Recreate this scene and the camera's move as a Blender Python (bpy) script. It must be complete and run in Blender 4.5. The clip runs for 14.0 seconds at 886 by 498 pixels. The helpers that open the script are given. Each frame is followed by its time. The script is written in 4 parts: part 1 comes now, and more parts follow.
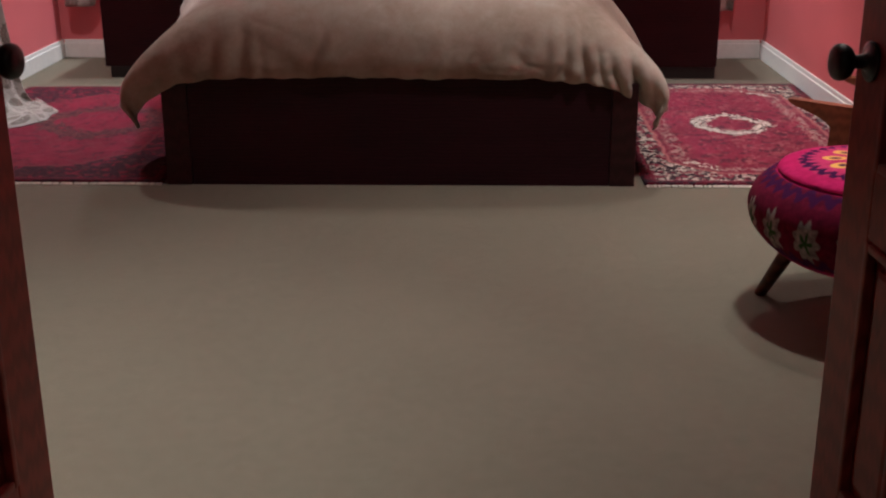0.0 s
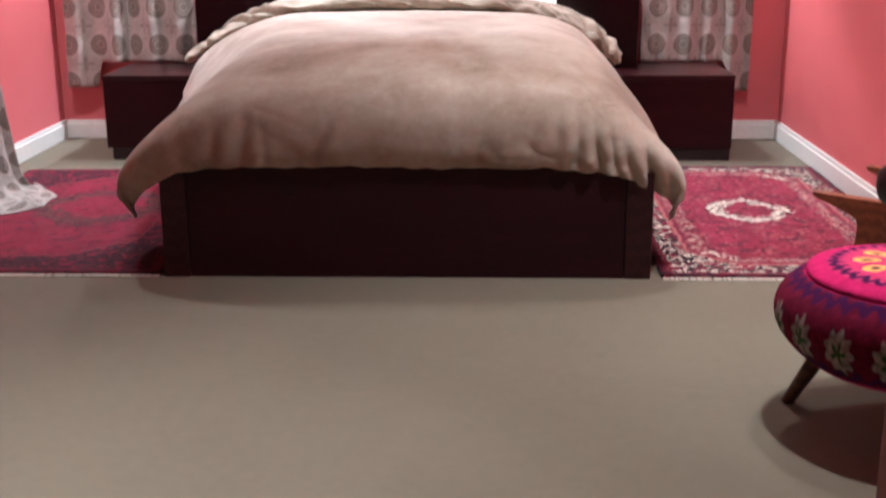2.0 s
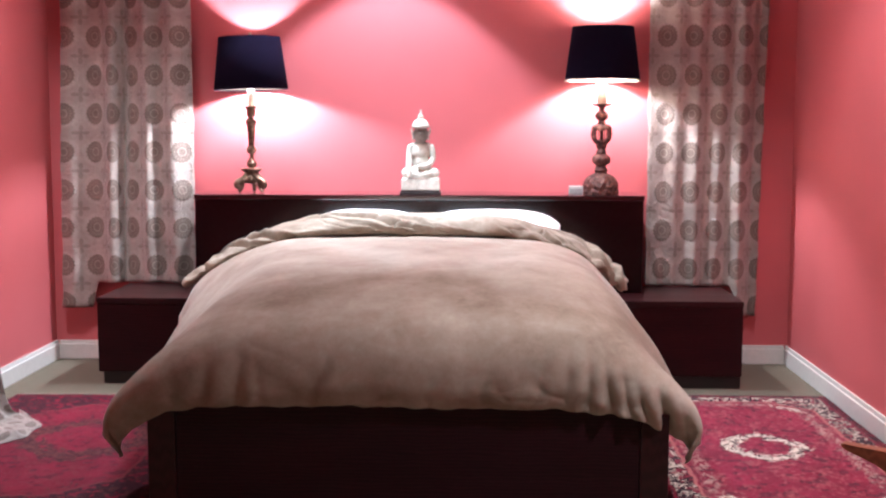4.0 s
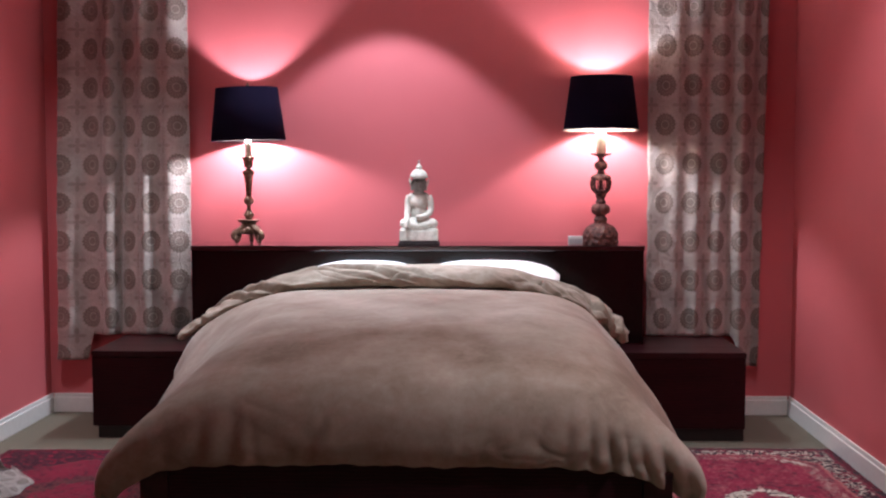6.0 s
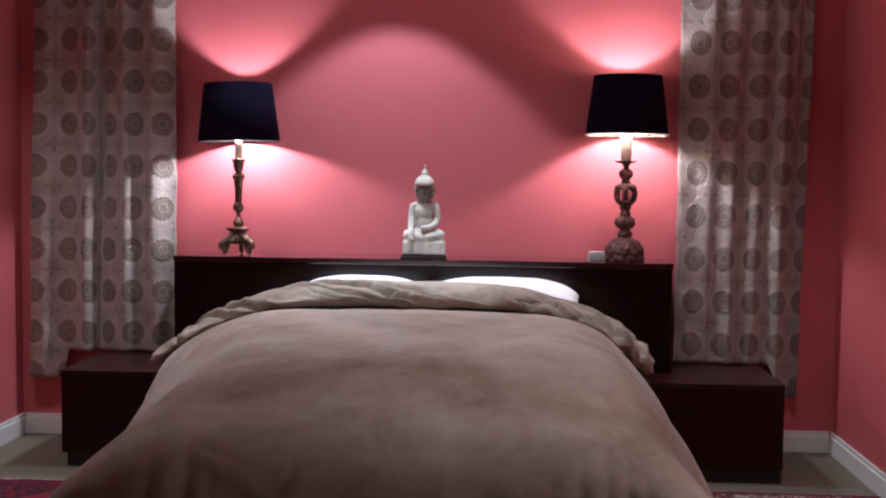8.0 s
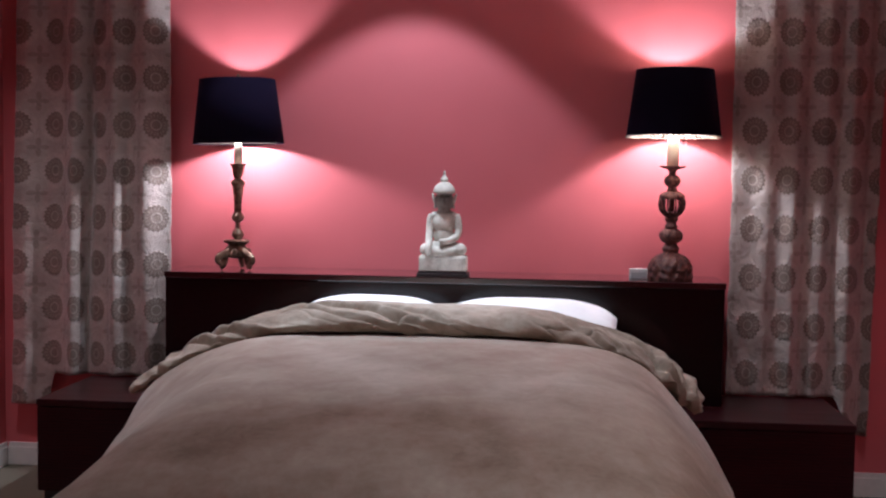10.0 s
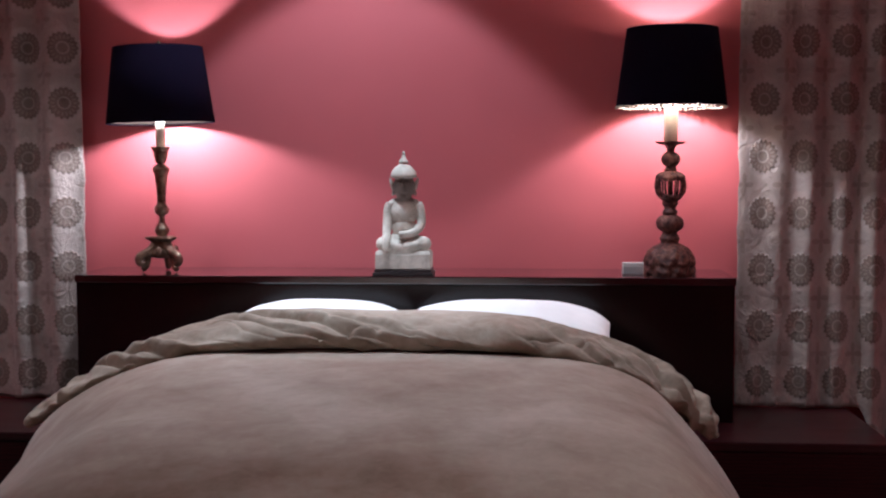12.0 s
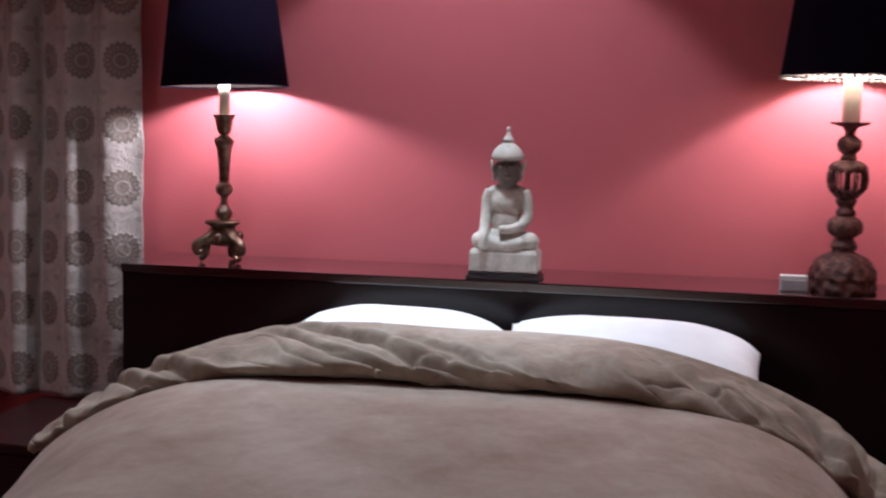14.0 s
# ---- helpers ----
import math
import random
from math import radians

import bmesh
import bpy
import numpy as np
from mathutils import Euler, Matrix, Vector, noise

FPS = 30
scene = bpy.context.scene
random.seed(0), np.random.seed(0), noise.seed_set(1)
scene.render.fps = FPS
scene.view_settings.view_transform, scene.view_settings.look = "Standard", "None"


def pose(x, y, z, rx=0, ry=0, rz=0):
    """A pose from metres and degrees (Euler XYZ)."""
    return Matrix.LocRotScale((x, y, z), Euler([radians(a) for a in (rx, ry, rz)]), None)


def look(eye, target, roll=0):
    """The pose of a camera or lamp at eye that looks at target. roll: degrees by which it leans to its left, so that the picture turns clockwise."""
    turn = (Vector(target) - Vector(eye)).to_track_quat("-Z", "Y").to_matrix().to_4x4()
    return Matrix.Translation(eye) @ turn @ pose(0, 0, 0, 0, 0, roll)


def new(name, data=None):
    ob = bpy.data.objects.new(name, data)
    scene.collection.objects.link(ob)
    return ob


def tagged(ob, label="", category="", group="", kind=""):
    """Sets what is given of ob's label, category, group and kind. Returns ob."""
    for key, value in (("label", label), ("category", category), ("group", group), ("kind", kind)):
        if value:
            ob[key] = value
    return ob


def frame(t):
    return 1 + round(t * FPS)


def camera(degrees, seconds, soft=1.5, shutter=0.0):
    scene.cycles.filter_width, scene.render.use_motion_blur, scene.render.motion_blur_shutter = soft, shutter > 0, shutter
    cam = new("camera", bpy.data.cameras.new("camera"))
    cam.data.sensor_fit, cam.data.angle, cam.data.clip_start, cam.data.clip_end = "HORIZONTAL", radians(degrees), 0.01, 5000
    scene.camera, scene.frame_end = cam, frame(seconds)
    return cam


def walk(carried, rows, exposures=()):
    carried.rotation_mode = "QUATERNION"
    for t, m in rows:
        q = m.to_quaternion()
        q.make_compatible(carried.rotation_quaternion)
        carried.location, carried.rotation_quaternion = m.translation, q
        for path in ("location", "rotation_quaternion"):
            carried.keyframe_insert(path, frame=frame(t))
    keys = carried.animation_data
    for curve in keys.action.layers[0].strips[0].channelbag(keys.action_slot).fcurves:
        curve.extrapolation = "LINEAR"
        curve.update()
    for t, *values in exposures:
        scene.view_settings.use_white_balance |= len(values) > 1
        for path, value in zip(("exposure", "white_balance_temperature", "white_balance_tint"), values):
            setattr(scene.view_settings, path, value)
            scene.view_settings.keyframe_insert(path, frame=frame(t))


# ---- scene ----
cam = camera(41.0, 14.0, soft=2.2, shutter=0.5)
PATH = [
    (0, (0.267, -4.027, 1.144), (0.213, -2.135, 0.496), -0.2),
    (0.5, (0.267, -3.997, 1.147), (0.203, -2.102, 0.508), -0.2),
    (1, (0.267, -3.972, 1.15), (0.193, -2.074, 0.523), -0.2),
    (1.5, (0.273, -3.922, 1.155), (0.196, -2.015, 0.555), -0.3),
    (2, (0.266, -3.84, 1.178), (0.196, -1.915, 0.639), -0.3),
    (2.5, (0.263, -3.756, 1.214), (0.189, -1.804, 0.784), 0.2),
    (3, (0.246, -3.705, 1.230), (0.172, -1.735, 0.893), -0.2),
    (3.5, (0.246, -3.67, 1.225), (0.18, -1.687, 0.969), 0.2),
    (4, (0.238, -3.652, 1.262), (0.171, -1.663, 1.056), 0.1),
    (6.5, (0.243, -3.549, 1.290), (0.176, -1.554, 1.168), -0.1),
    (7, (0.246, -3.405, 1.286), (0.184, -1.410, 1.171), 0.7),
    (9.5, (0.388, -2.566, 1.331), (0.206, -0.580, 1.189), 0.4),
    (10, (0.380, -2.428, 1.317), (0.189, -0.441, 1.197), 0.8),
    (10.5, (0.328, -2.246, 1.252), (0.154, -0.256, 1.161), 1.0),
    (11, (0.275, -2.068, 1.260), (0.127, -0.076, 1.163), 0.9),
    (11.5, (0.295, -1.909, 1.308), (0.158, 0.081, 1.165), 0.1),
    (12, (0.337, -1.709, 1.307), (0.200, 0.281, 1.161), -0.1),
    (12.5, (0.390, -1.511, 1.301), (0.229, 0.477, 1.153), 0.3),
    (13, (0.419, -1.273, 1.320), (0.202, 0.708, 1.155), 1.5),
    (13.5, (0.419, -1.091, 1.317), (0.131, 0.880, 1.139), 1.3),
    (14, (0.431, -0.927, 1.353), (0.023, 1.020, 1.141), 1.2),
]
EXPOSURES = [(0.0, 0.55, 5850, 9), (0.5, 1.26, 5750, 9), (1.0, 1.30, 5700, 9), (2.0, 1.36, 5550, 9), (4.2, 1.06, 5500, 10), (6.3, 0.05, 5500, 12), (9.3, -0.42, 5450, 13), (14.0, -0.78, 5450, 12.5)]
walk(cam, [(t, look(eye, target, roll)) for t, eye, target, roll in PATH], EXPOSURES)

# ---- world and light ----
world = bpy.data.worlds.new("world")
scene.world = world
world.use_nodes = True
world.node_tree.nodes["Background"].inputs[0].default_value = (0.02, 0.02, 0.025, 1)
world.node_tree.nodes["Background"].inputs[1].default_value = 0.2

ROOM_L, ROOM_R, BACK, FRONT, CEIL = -2.080, 1.866, 2.652, -2.95, 2.70
WARM, COOL = (1.0, 0.925, 0.835), (0.92, 0.99, 1.0)


def lamp_point(name, place, watts, colour, radius):
    data = bpy.data.lights.new(name, "POINT")
    data.energy, data.color, data.shadow_soft_size = watts, colour, radius
    ob = new(name, data)
    ob.location = place
    return ob


def lamp_spot(name, place, watts, colour, angle, blend, radius=0.03, aim=(0, 0, -1)):
    data = bpy.data.lights.new(name, "SPOT")
    data.energy, data.color, data.shadow_soft_size = watts, colour, radius
    data.spot_size, data.spot_blend = radians(angle), blend
    ob = new(name, data)
    ob.matrix_world = look(place, Vector(place) + Vector(aim))
    return ob


LAMP_Y = 2.447
for bx, bz, watts in ((-0.957, 1.530, 33), (0.841, 1.621, 28)):
    lamp_point("bulb_light", (bx, LAMP_Y, bz), watts, (1.0, 0.92, 0.88), 0.025)
DOWNLIGHTS = [(-0.25, 2.075, 94, COOL, 83, 0.22), (-0.85, -2.05, 165, WARM, 70, 0.85), (1.10, -0.90, 92, WARM, 104, 0.85), (1.48, -0.30, 48, WARM, 112, 0.7),
              (-1.78, 1.25, 88, WARM, 118, 0.7), (1.25, 0.95, 66, WARM, 118, 0.7), (0.2, -4.9, 22, WARM, 120, 0.7)]
for px, py, watts, colour, angle, blend in DOWNLIGHTS:
    lamp_spot("downlight_beam", (px, py, CEIL - 0.012), watts, colour, angle, blend, 0.03 if py > 2 else 0.07)
# the hot middle of the beam over the headboard
lamp_spot("downlight_beam", (-0.25, 2.075, CEIL - 0.014), 165, COOL, 48, 1.0, 0.03, (-0.04, 0.0, -1.0))

# ---- node helpers ----


def material(name, rough=0.6, metal=0.0, coat=0.0, sheen=0.0, spec=0.5):
    m = bpy.data.materials.new(name)
    m.use_nodes = True
    b = m.node_tree.nodes["Principled BSDF"]
    b.inputs["Roughness"].default_value, b.inputs["Metallic"].default_value = rough, metal
    b.inputs["Coat Weight"].default_value, b.inputs["Sheen Weight"].default_value = coat, sheen
    b.inputs["Specular IOR Level"].default_value = spec
    return m, m.node_tree, b


def node(nt, kind, links=(), **props):
    n = nt.nodes.new("ShaderNode" + kind)
    for key, value in props.items():
        setattr(n, key, value)
    for key, value in dict(links).items():
        if isinstance(value, bpy.types.NodeSocket):
            nt.links.new(value, n.inputs[key])
        else:
            n.inputs[key].default_value = value
    return n


def maths(nt, op, a, b=0.0, c=0.0):
    return node(nt, "Math", {0: a, 1: b, 2: c}, operation=op).outputs[0]


def coords(nt, kind="Object", scale=(1, 1, 1), turn=(0, 0, 0)):
    tc = node(nt, "TexCoord")
    return node(nt, "Mapping", {"Vector": tc.outputs[kind], "Scale": scale, "Rotation": turn}).outputs[0]


def noise_tex(nt, vec, scale, detail=4.0, rough=0.55, distort=0.0):
    return node(nt, "TexNoise", {"Vector": vec, "Scale": scale, "Detail": detail, "Roughness": rough, "Distortion": distort}).outputs[0]


def ramp(nt, fac, stops):
    n = node(nt, "ValToRGB", {0: fac})
    while len(n.color_ramp.elements) < len(stops):
        n.color_ramp.elements.new(0.5)
    for e, (p, col) in zip(n.color_ramp.elements, stops):
        e.position, e.color = p, (*col, 1)
    return n.outputs[0]


def mix(nt, fac, a, b, mode="MIX"):
    n = node(nt, "Mix", data_type="RGBA", blend_type=mode)
    for k, v in ((0, fac), (6, a), (7, b)):
        if isinstance(v, bpy.types.NodeSocket):
            nt.links.new(v, n.inputs[k])
        else:
            n.inputs[k].default_value = (*v, 1) if isinstance(v, tuple) else v
    return n.outputs[2]


def bump(nt, b, height, strength=0.3, dist=0.01):
    n = node(nt, "Bump", {"Height": height, "Strength": strength, "Distance": dist})
    nt.links.new(n.outputs[0], b.inputs["Normal"])


def step(nt, value, edge, soft=0.01):
    """0 below edge, 1 above."""
    return node(nt, "MapRange", {0: value, 1: edge - soft, 2: edge + soft, 3: 0.0, 4: 1.0}, interpolation_type="SMOOTHSTEP").outputs[0]


def band(nt, value, lo, hi, soft=0.006):
    return maths(nt, "SUBTRACT", step(nt, value, lo, soft), step(nt, value, hi, soft))


# ---- materials ----


def mat_paint(name, low, high, rough=0.62):
    m, nt, b = material(name, rough)
    v = coords(nt)
    big, fine = noise_tex(nt, v, 1.3, 3), noise_tex(nt, v, 220, 2)
    nt.links.new(ramp(nt, big, [(0.3, low), (0.7, high)]), b.inputs["Base Color"])
    roll = noise_tex(nt, v, 60, 3)
    bump(nt, b, maths(nt, "ADD", fine, roll), 0.12, 0.002)
    return m


def mat_wood(name, dark, mid, rough, scale=(1, 1, 1), coat=0.0, grain=9.0, spec=0.3):
    m, nt, b = material(name, rough, coat=coat, spec=spec)
    b.inputs["Coat Roughness"].default_value = 0.12
    v = coords(nt, "Object", scale)
    wave = node(nt, "TexWave", {"Vector": v, "Scale": grain, "Distortion": 6.0, "Detail": 3.0, "Detail Scale": 1.4}, bands_direction="Z").outputs[1]
    patch = noise_tex(nt, v, 3.0, 5, 0.6)
    pores = noise_tex(nt, coords(nt, "Object", tuple(s * 7 for s in scale)), 22, 4)
    f = maths(nt, "ADD", maths(nt, "MULTIPLY", wave, 0.35), maths(nt, "MULTIPLY", patch, 0.65))
    nt.links.new(ramp(nt, f, [(0.25, dark), (0.75, mid)]), b.inputs["Base Color"])
    nt.links.new(node(nt, "MapRange", {0: patch, 3: rough - 0.06, 4: rough + 0.1}).outputs[0], b.inputs["Roughness"])
    bump(nt, b, pores, 0.06, 0.002)
    return m


def mat_carpet():
    m, nt, b = material("carpet", 0.95, sheen=0.15, spec=0.2)
    v = coords(nt)
    fibre, mid, big = noise_tex(nt, v, 420, 3, 0.7), noise_tex(nt, v, 28, 4), noise_tex(nt, v, 1.6, 3)
    f = maths(nt, "ADD", maths(nt, "MULTIPLY", fibre, 0.45), maths(nt, "ADD", maths(nt, "MULTIPLY", mid, 0.25), maths(nt, "MULTIPLY", big, 0.3)))
    nt.links.new(ramp(nt, f, [(0.3, (0.138, 0.118, 0.081)), (0.7, (0.216, 0.190, 0.136))]), b.inputs["Base Color"])
    bump(nt, b, maths(nt, "ADD", fibre, maths(nt, "MULTIPLY", mid, 0.5)), 0.5, 0.004)
    return m


def mat_suede(name, stops, patch, relief):
    m, nt, b = material(name, 0.88, sheen=0.12, spec=0.15)
    b.inputs["Sheen Roughness"].default_value = 0.45
    v = coords(nt)
    nap = noise_tex(nt, v, 1.7, 3, 0.5, 0.5)
    cloud = noise_tex(nt, v, patch, 4, 0.58, 0.5)
    rub = noise_tex(nt, v, 34, 5, 0.68, 0.5)
    weave = noise_tex(nt, v, 350, 2)
    f = maths(nt, "ADD", maths(nt, "MULTIPLY", nap, 0.60), maths(nt, "ADD", maths(nt, "MULTIPLY", cloud, 0.24), maths(nt, "MULTIPLY", rub, 0.16)))
    nt.links.new(ramp(nt, f, stops), b.inputs["Base Color"])
    bump(nt, b, maths(nt, "ADD", maths(nt, "MULTIPLY", weave, 0.12), maths(nt, "ADD", cloud, maths(nt, "MULTIPLY", rub, 0.35))), relief, 0.010)
    return m


def mat_cotton():
    m, nt, b = material("pillow_cotton", 0.85, sheen=0.2, spec=0.25)
    v = coords(nt)
    big = noise_tex(nt, v, 7, 4)
    nt.links.new(ramp(nt, big, [(0.3, (0.76, 0.77, 0.765)), (0.7, (0.87, 0.88, 0.875))]), b.inputs["Base Color"])
    bump(nt, b, maths(nt, "ADD", big, maths(nt, "MULTIPLY", noise_tex(nt, v, 500, 2), 0.1)), 0.25, 0.006)
    return m


def mat_curtain():
    """Satin with columns of sunburst discs and small clovers between them; UV is cloth metres."""
    m, nt, b = material("curtain_satin", 0.42, sheen=0.3, spec=0.5)
    uv = node(nt, "TexCoord").outputs["UV"]
    sep = node(nt, "SeparateXYZ", {0: uv})
    u, w = sep.outputs[0], sep.outputs[1]
    cu, cw = 0.165, 0.2015

    def cell(ou, ow):
        a = maths(nt, "MULTIPLY", maths(nt, "SUBTRACT", maths(nt, "FRACT", maths(nt, "ADD", maths(nt, "DIVIDE", u, cu), ou)), 0.5), cu)
        c = maths(nt, "MULTIPLY", maths(nt, "SUBTRACT", maths(nt, "FRACT", maths(nt, "ADD", maths(nt, "DIVIDE", w, cw), ow)), 0.5), cw)
        r = maths(nt, "SQRT", maths(nt, "ADD", maths(nt, "MULTIPLY", a, a), maths(nt, "MULTIPLY", c, c)))
        return r, maths(nt, "ARCTAN2", c, a)

    r, ang = cell(0.0, 0.0)
    edge = maths(nt, "ADD", 0.0565, maths(nt, "MULTIPLY", maths(nt, "COSINE", maths(nt, "MULTIPLY", ang, 18.0)), 0.0034))
    disc = maths(nt, "SUBTRACT", 1.0, step(nt, maths(nt, "SUBTRACT", r, edge), 0.0, 0.003))
    rays = maths(nt, "MULTIPLY", band(nt, r, 0.033, 0.047, 0.002), step(nt, maths(nt, "COSINE", maths(nt, "MULTIPLY", ang, 18.0)), 0.2, 0.3))
    ring = maths(nt, "ADD", band(nt, r, 0.018, 0.024, 0.002), maths(nt, "MULTIPLY", rays, 0.6))
    r2, ang2 = cell(0.5, 0.5)
    petal = maths(nt, "ADD", 0.025, maths(nt, "MULTIPLY", maths(nt, "COSINE", maths(nt, "MULTIPLY", ang2, 4.0)), 0.017))
    clover = maths(nt, "SUBTRACT", 1.0, step(nt, maths(nt, "SUBTRACT", r2, petal), 0.0, 0.003))
    v = node(nt, "Mapping", {"Vector": uv}).outputs[0]
    shade = noise_tex(nt, v, 9, 4)
    ground = ramp(nt, shade, [(0.3, (0.36, 0.310, 0.278)), (0.7, (0.49, 0.43, 0.39))])
    figure = ramp(nt, shade, [(0.3, (0.125, 0.088, 0.066)), (0.7, (0.205, 0.155, 0.122))])
    # a paler ring of plain satin round every disc, the web between a shade deeper
    web = step(nt, r, 0.078, 0.006)
    col = mix(nt, maths(nt, "MULTIPLY", web, 0.16), ground, figure)
    col = mix(nt, maths(nt, "MULTIPLY", clover, 0.45), col, figure)
    col = mix(nt, maths(nt, "MULTIPLY", disc, 0.9), col, figure)
    col = mix(nt, maths(nt, "MULTIPLY", maths(nt, "MULTIPLY", ring, disc), 0.55), col, ground)
    nt.links.new(col, b.inputs["Base Color"])
    nt.links.new(node(nt, "MapRange", {0: disc, 3: 0.36, 4: 0.6}).outputs[0], b.inputs["Roughness"])
    bump(nt, b, maths(nt, "ADD", maths(nt, "MULTIPLY", disc, 0.4), maths(nt, "ADD", noise_tex(nt, v, 17, 5, 0.62, 1.4), maths(nt, "MULTIPLY", noise_tex(nt, v, 500, 2), 0.06))), 0.75, 0.014)
    return m


def mat_rug(name, field, deep, accent, cream, half, medal, centre, inset_by, cut_by, lively):
    """Knotted pile: field with cut corners, dense border, lozenge; object space is the rug's own middle. lively: share of cream knots in the border."""
    m, nt, b = material(name, 0.95, sheen=0.08, spec=0.12)
    tc = node(nt, "TexCoord").outputs["Object"]
    wob = node(nt, "VectorMath", {0: node(nt, "TexNoise", {"Vector": tc, "Scale": 14.0, "Detail": 3.0}).outputs[1], 1: (0.5, 0.5, 0.5)}, operation="SUBTRACT").outputs[0]
    wob = node(nt, "VectorMath", {0: wob, "Scale": 0.035}, operation="SCALE").outputs[0]
    v = node(nt, "VectorMath", {0: tc, 1: wob}, operation="ADD").outputs[0]
    sep = node(nt, "SeparateXYZ", {0: v})
    ax, ay = maths(nt, "ABSOLUTE", sep.outputs[0]), maths(nt, "ABSOLUTE", sep.outputs[1])
    inset = maths(nt, "MINIMUM", maths(nt, "SUBTRACT", half[0], ax), maths(nt, "SUBTRACT", half[1], ay))
    cut = maths(nt, "SUBTRACT", half[0] + half[1] - cut_by, maths(nt, "ADD", ax, ay))
    hexa = maths(nt, "MINIMUM", maths(nt, "SUBTRACT", inset, inset_by), maths(nt, "MULTIPLY", cut, 0.75))

    def knots(scale, metric="MANHATTAN"):
        t = node(nt, "TexVoronoi", {"Vector": v, "Scale": scale}, feature="F1", distance=metric)
        return node(nt, "SeparateColor", {0: t.outputs[1]}).outputs

    fine, mid, big = knots(82.0), knots(42.0), knots(15.0, "CHEBYCHEV")
    mott = noise_tex(nt, tc, 6, 5, 0.65, 0.6)
    col = ramp(nt, mott, [(0.3, tuple(c * 0.6 for c in field)), (0.7, field)])
    # small leaves and flowers scattered in the field
    col = mix(nt, maths(nt, "MULTIPLY", step(nt, mid[0], 0.80, 0.02), 0.55), col, deep)
    col = mix(nt, maths(nt, "MULTIPLY", step(nt, fine[1], 0.90, 0.02), 0.6), col, accent)
    cluster = maths(nt, "MULTIPLY", step(nt, big[1], 0.80, 0.02), step(nt, fine[0], 0.62, 0.03))
    col = mix(nt, maths(nt, "MULTIPLY", cluster, 0.5), col, accent)
    # lozenge ring of pale knots
    lx = maths(nt, "DIVIDE", maths(nt, "ABSOLUTE", maths(nt, "SUBTRACT", sep.outputs[0], centre[0])), medal[0])
    ly = maths(nt, "DIVIDE", maths(nt, "ABSOLUTE", maths(nt, "SUBTRACT", sep.outputs[1], centre[1])), medal[1])
    loz = maths(nt, "ADD", maths(nt, "MULTIPLY", maths(nt, "ADD", lx, ly), 0.55), maths(nt, "MULTIPLY", maths(nt, "MAXIMUM", lx, ly), 0.45))
    loz = maths(nt, "ADD", loz, maths(nt, "MULTIPLY", maths(nt, "SUBTRACT", mid[1], 0.5), 0.26))
    pale = mix(nt, step(nt, fine[0], 0.62, 0.02), cream, deep)
    col = mix(nt, band(nt, loz, 0.66, 1.0, 0.03), col, pale)
    col = mix(nt, maths(nt, "MULTIPLY", band(nt, loz, 0.99, 1.05, 0.03), 0.4), col, deep)
    # border: dense pale and dark knots outside the cut field
    border = mix(nt, step(nt, fine[0], 1.0 - lively, 0.02), deep, tuple(c * 0.9 for c in cream))
    border = mix(nt, step(nt, mid[2], 0.72, 0.02), border, tuple(c * 0.8 for c in field))
    col = mix(nt, maths(nt, "SUBTRACT", 1.0, step(nt, hexa, 0.0, 0.006)), col, border)
    col = mix(nt, band(nt, hexa, -0.004, 0.010, 0.004), col, accent)
    trail = maths(nt, "MULTIPLY", band(nt, hexa, 0.03, 0.085, 0.01), step(nt, fine[2], 1.0 - lively, 0.03))
    trail = maths(nt, "MULTIPLY", trail, step(nt, maths(nt, "SUBTRACT", inset, maths(nt, "ADD", hexa, inset_by)), 0.004, 0.02))
    col = mix(nt, trail, col, cream)
    col = mix(nt, band(nt, inset, 0.030, 0.042, 0.004), col, tuple(c * 0.7 for c in field))
    col = mix(nt, maths(nt, "SUBTRACT", 1.0, step(nt, inset, 0.030, 0.005)), col, mix(nt, step(nt, mid[0], 0.6, 0.03), tuple(c * 0.45 for c in field), deep))
    nt.links.new(col, b.inputs["Base Color"])
    bump(nt, b, noise_tex(nt, tc, 380, 3, 0.7), 0.5, 0.004)
    return m


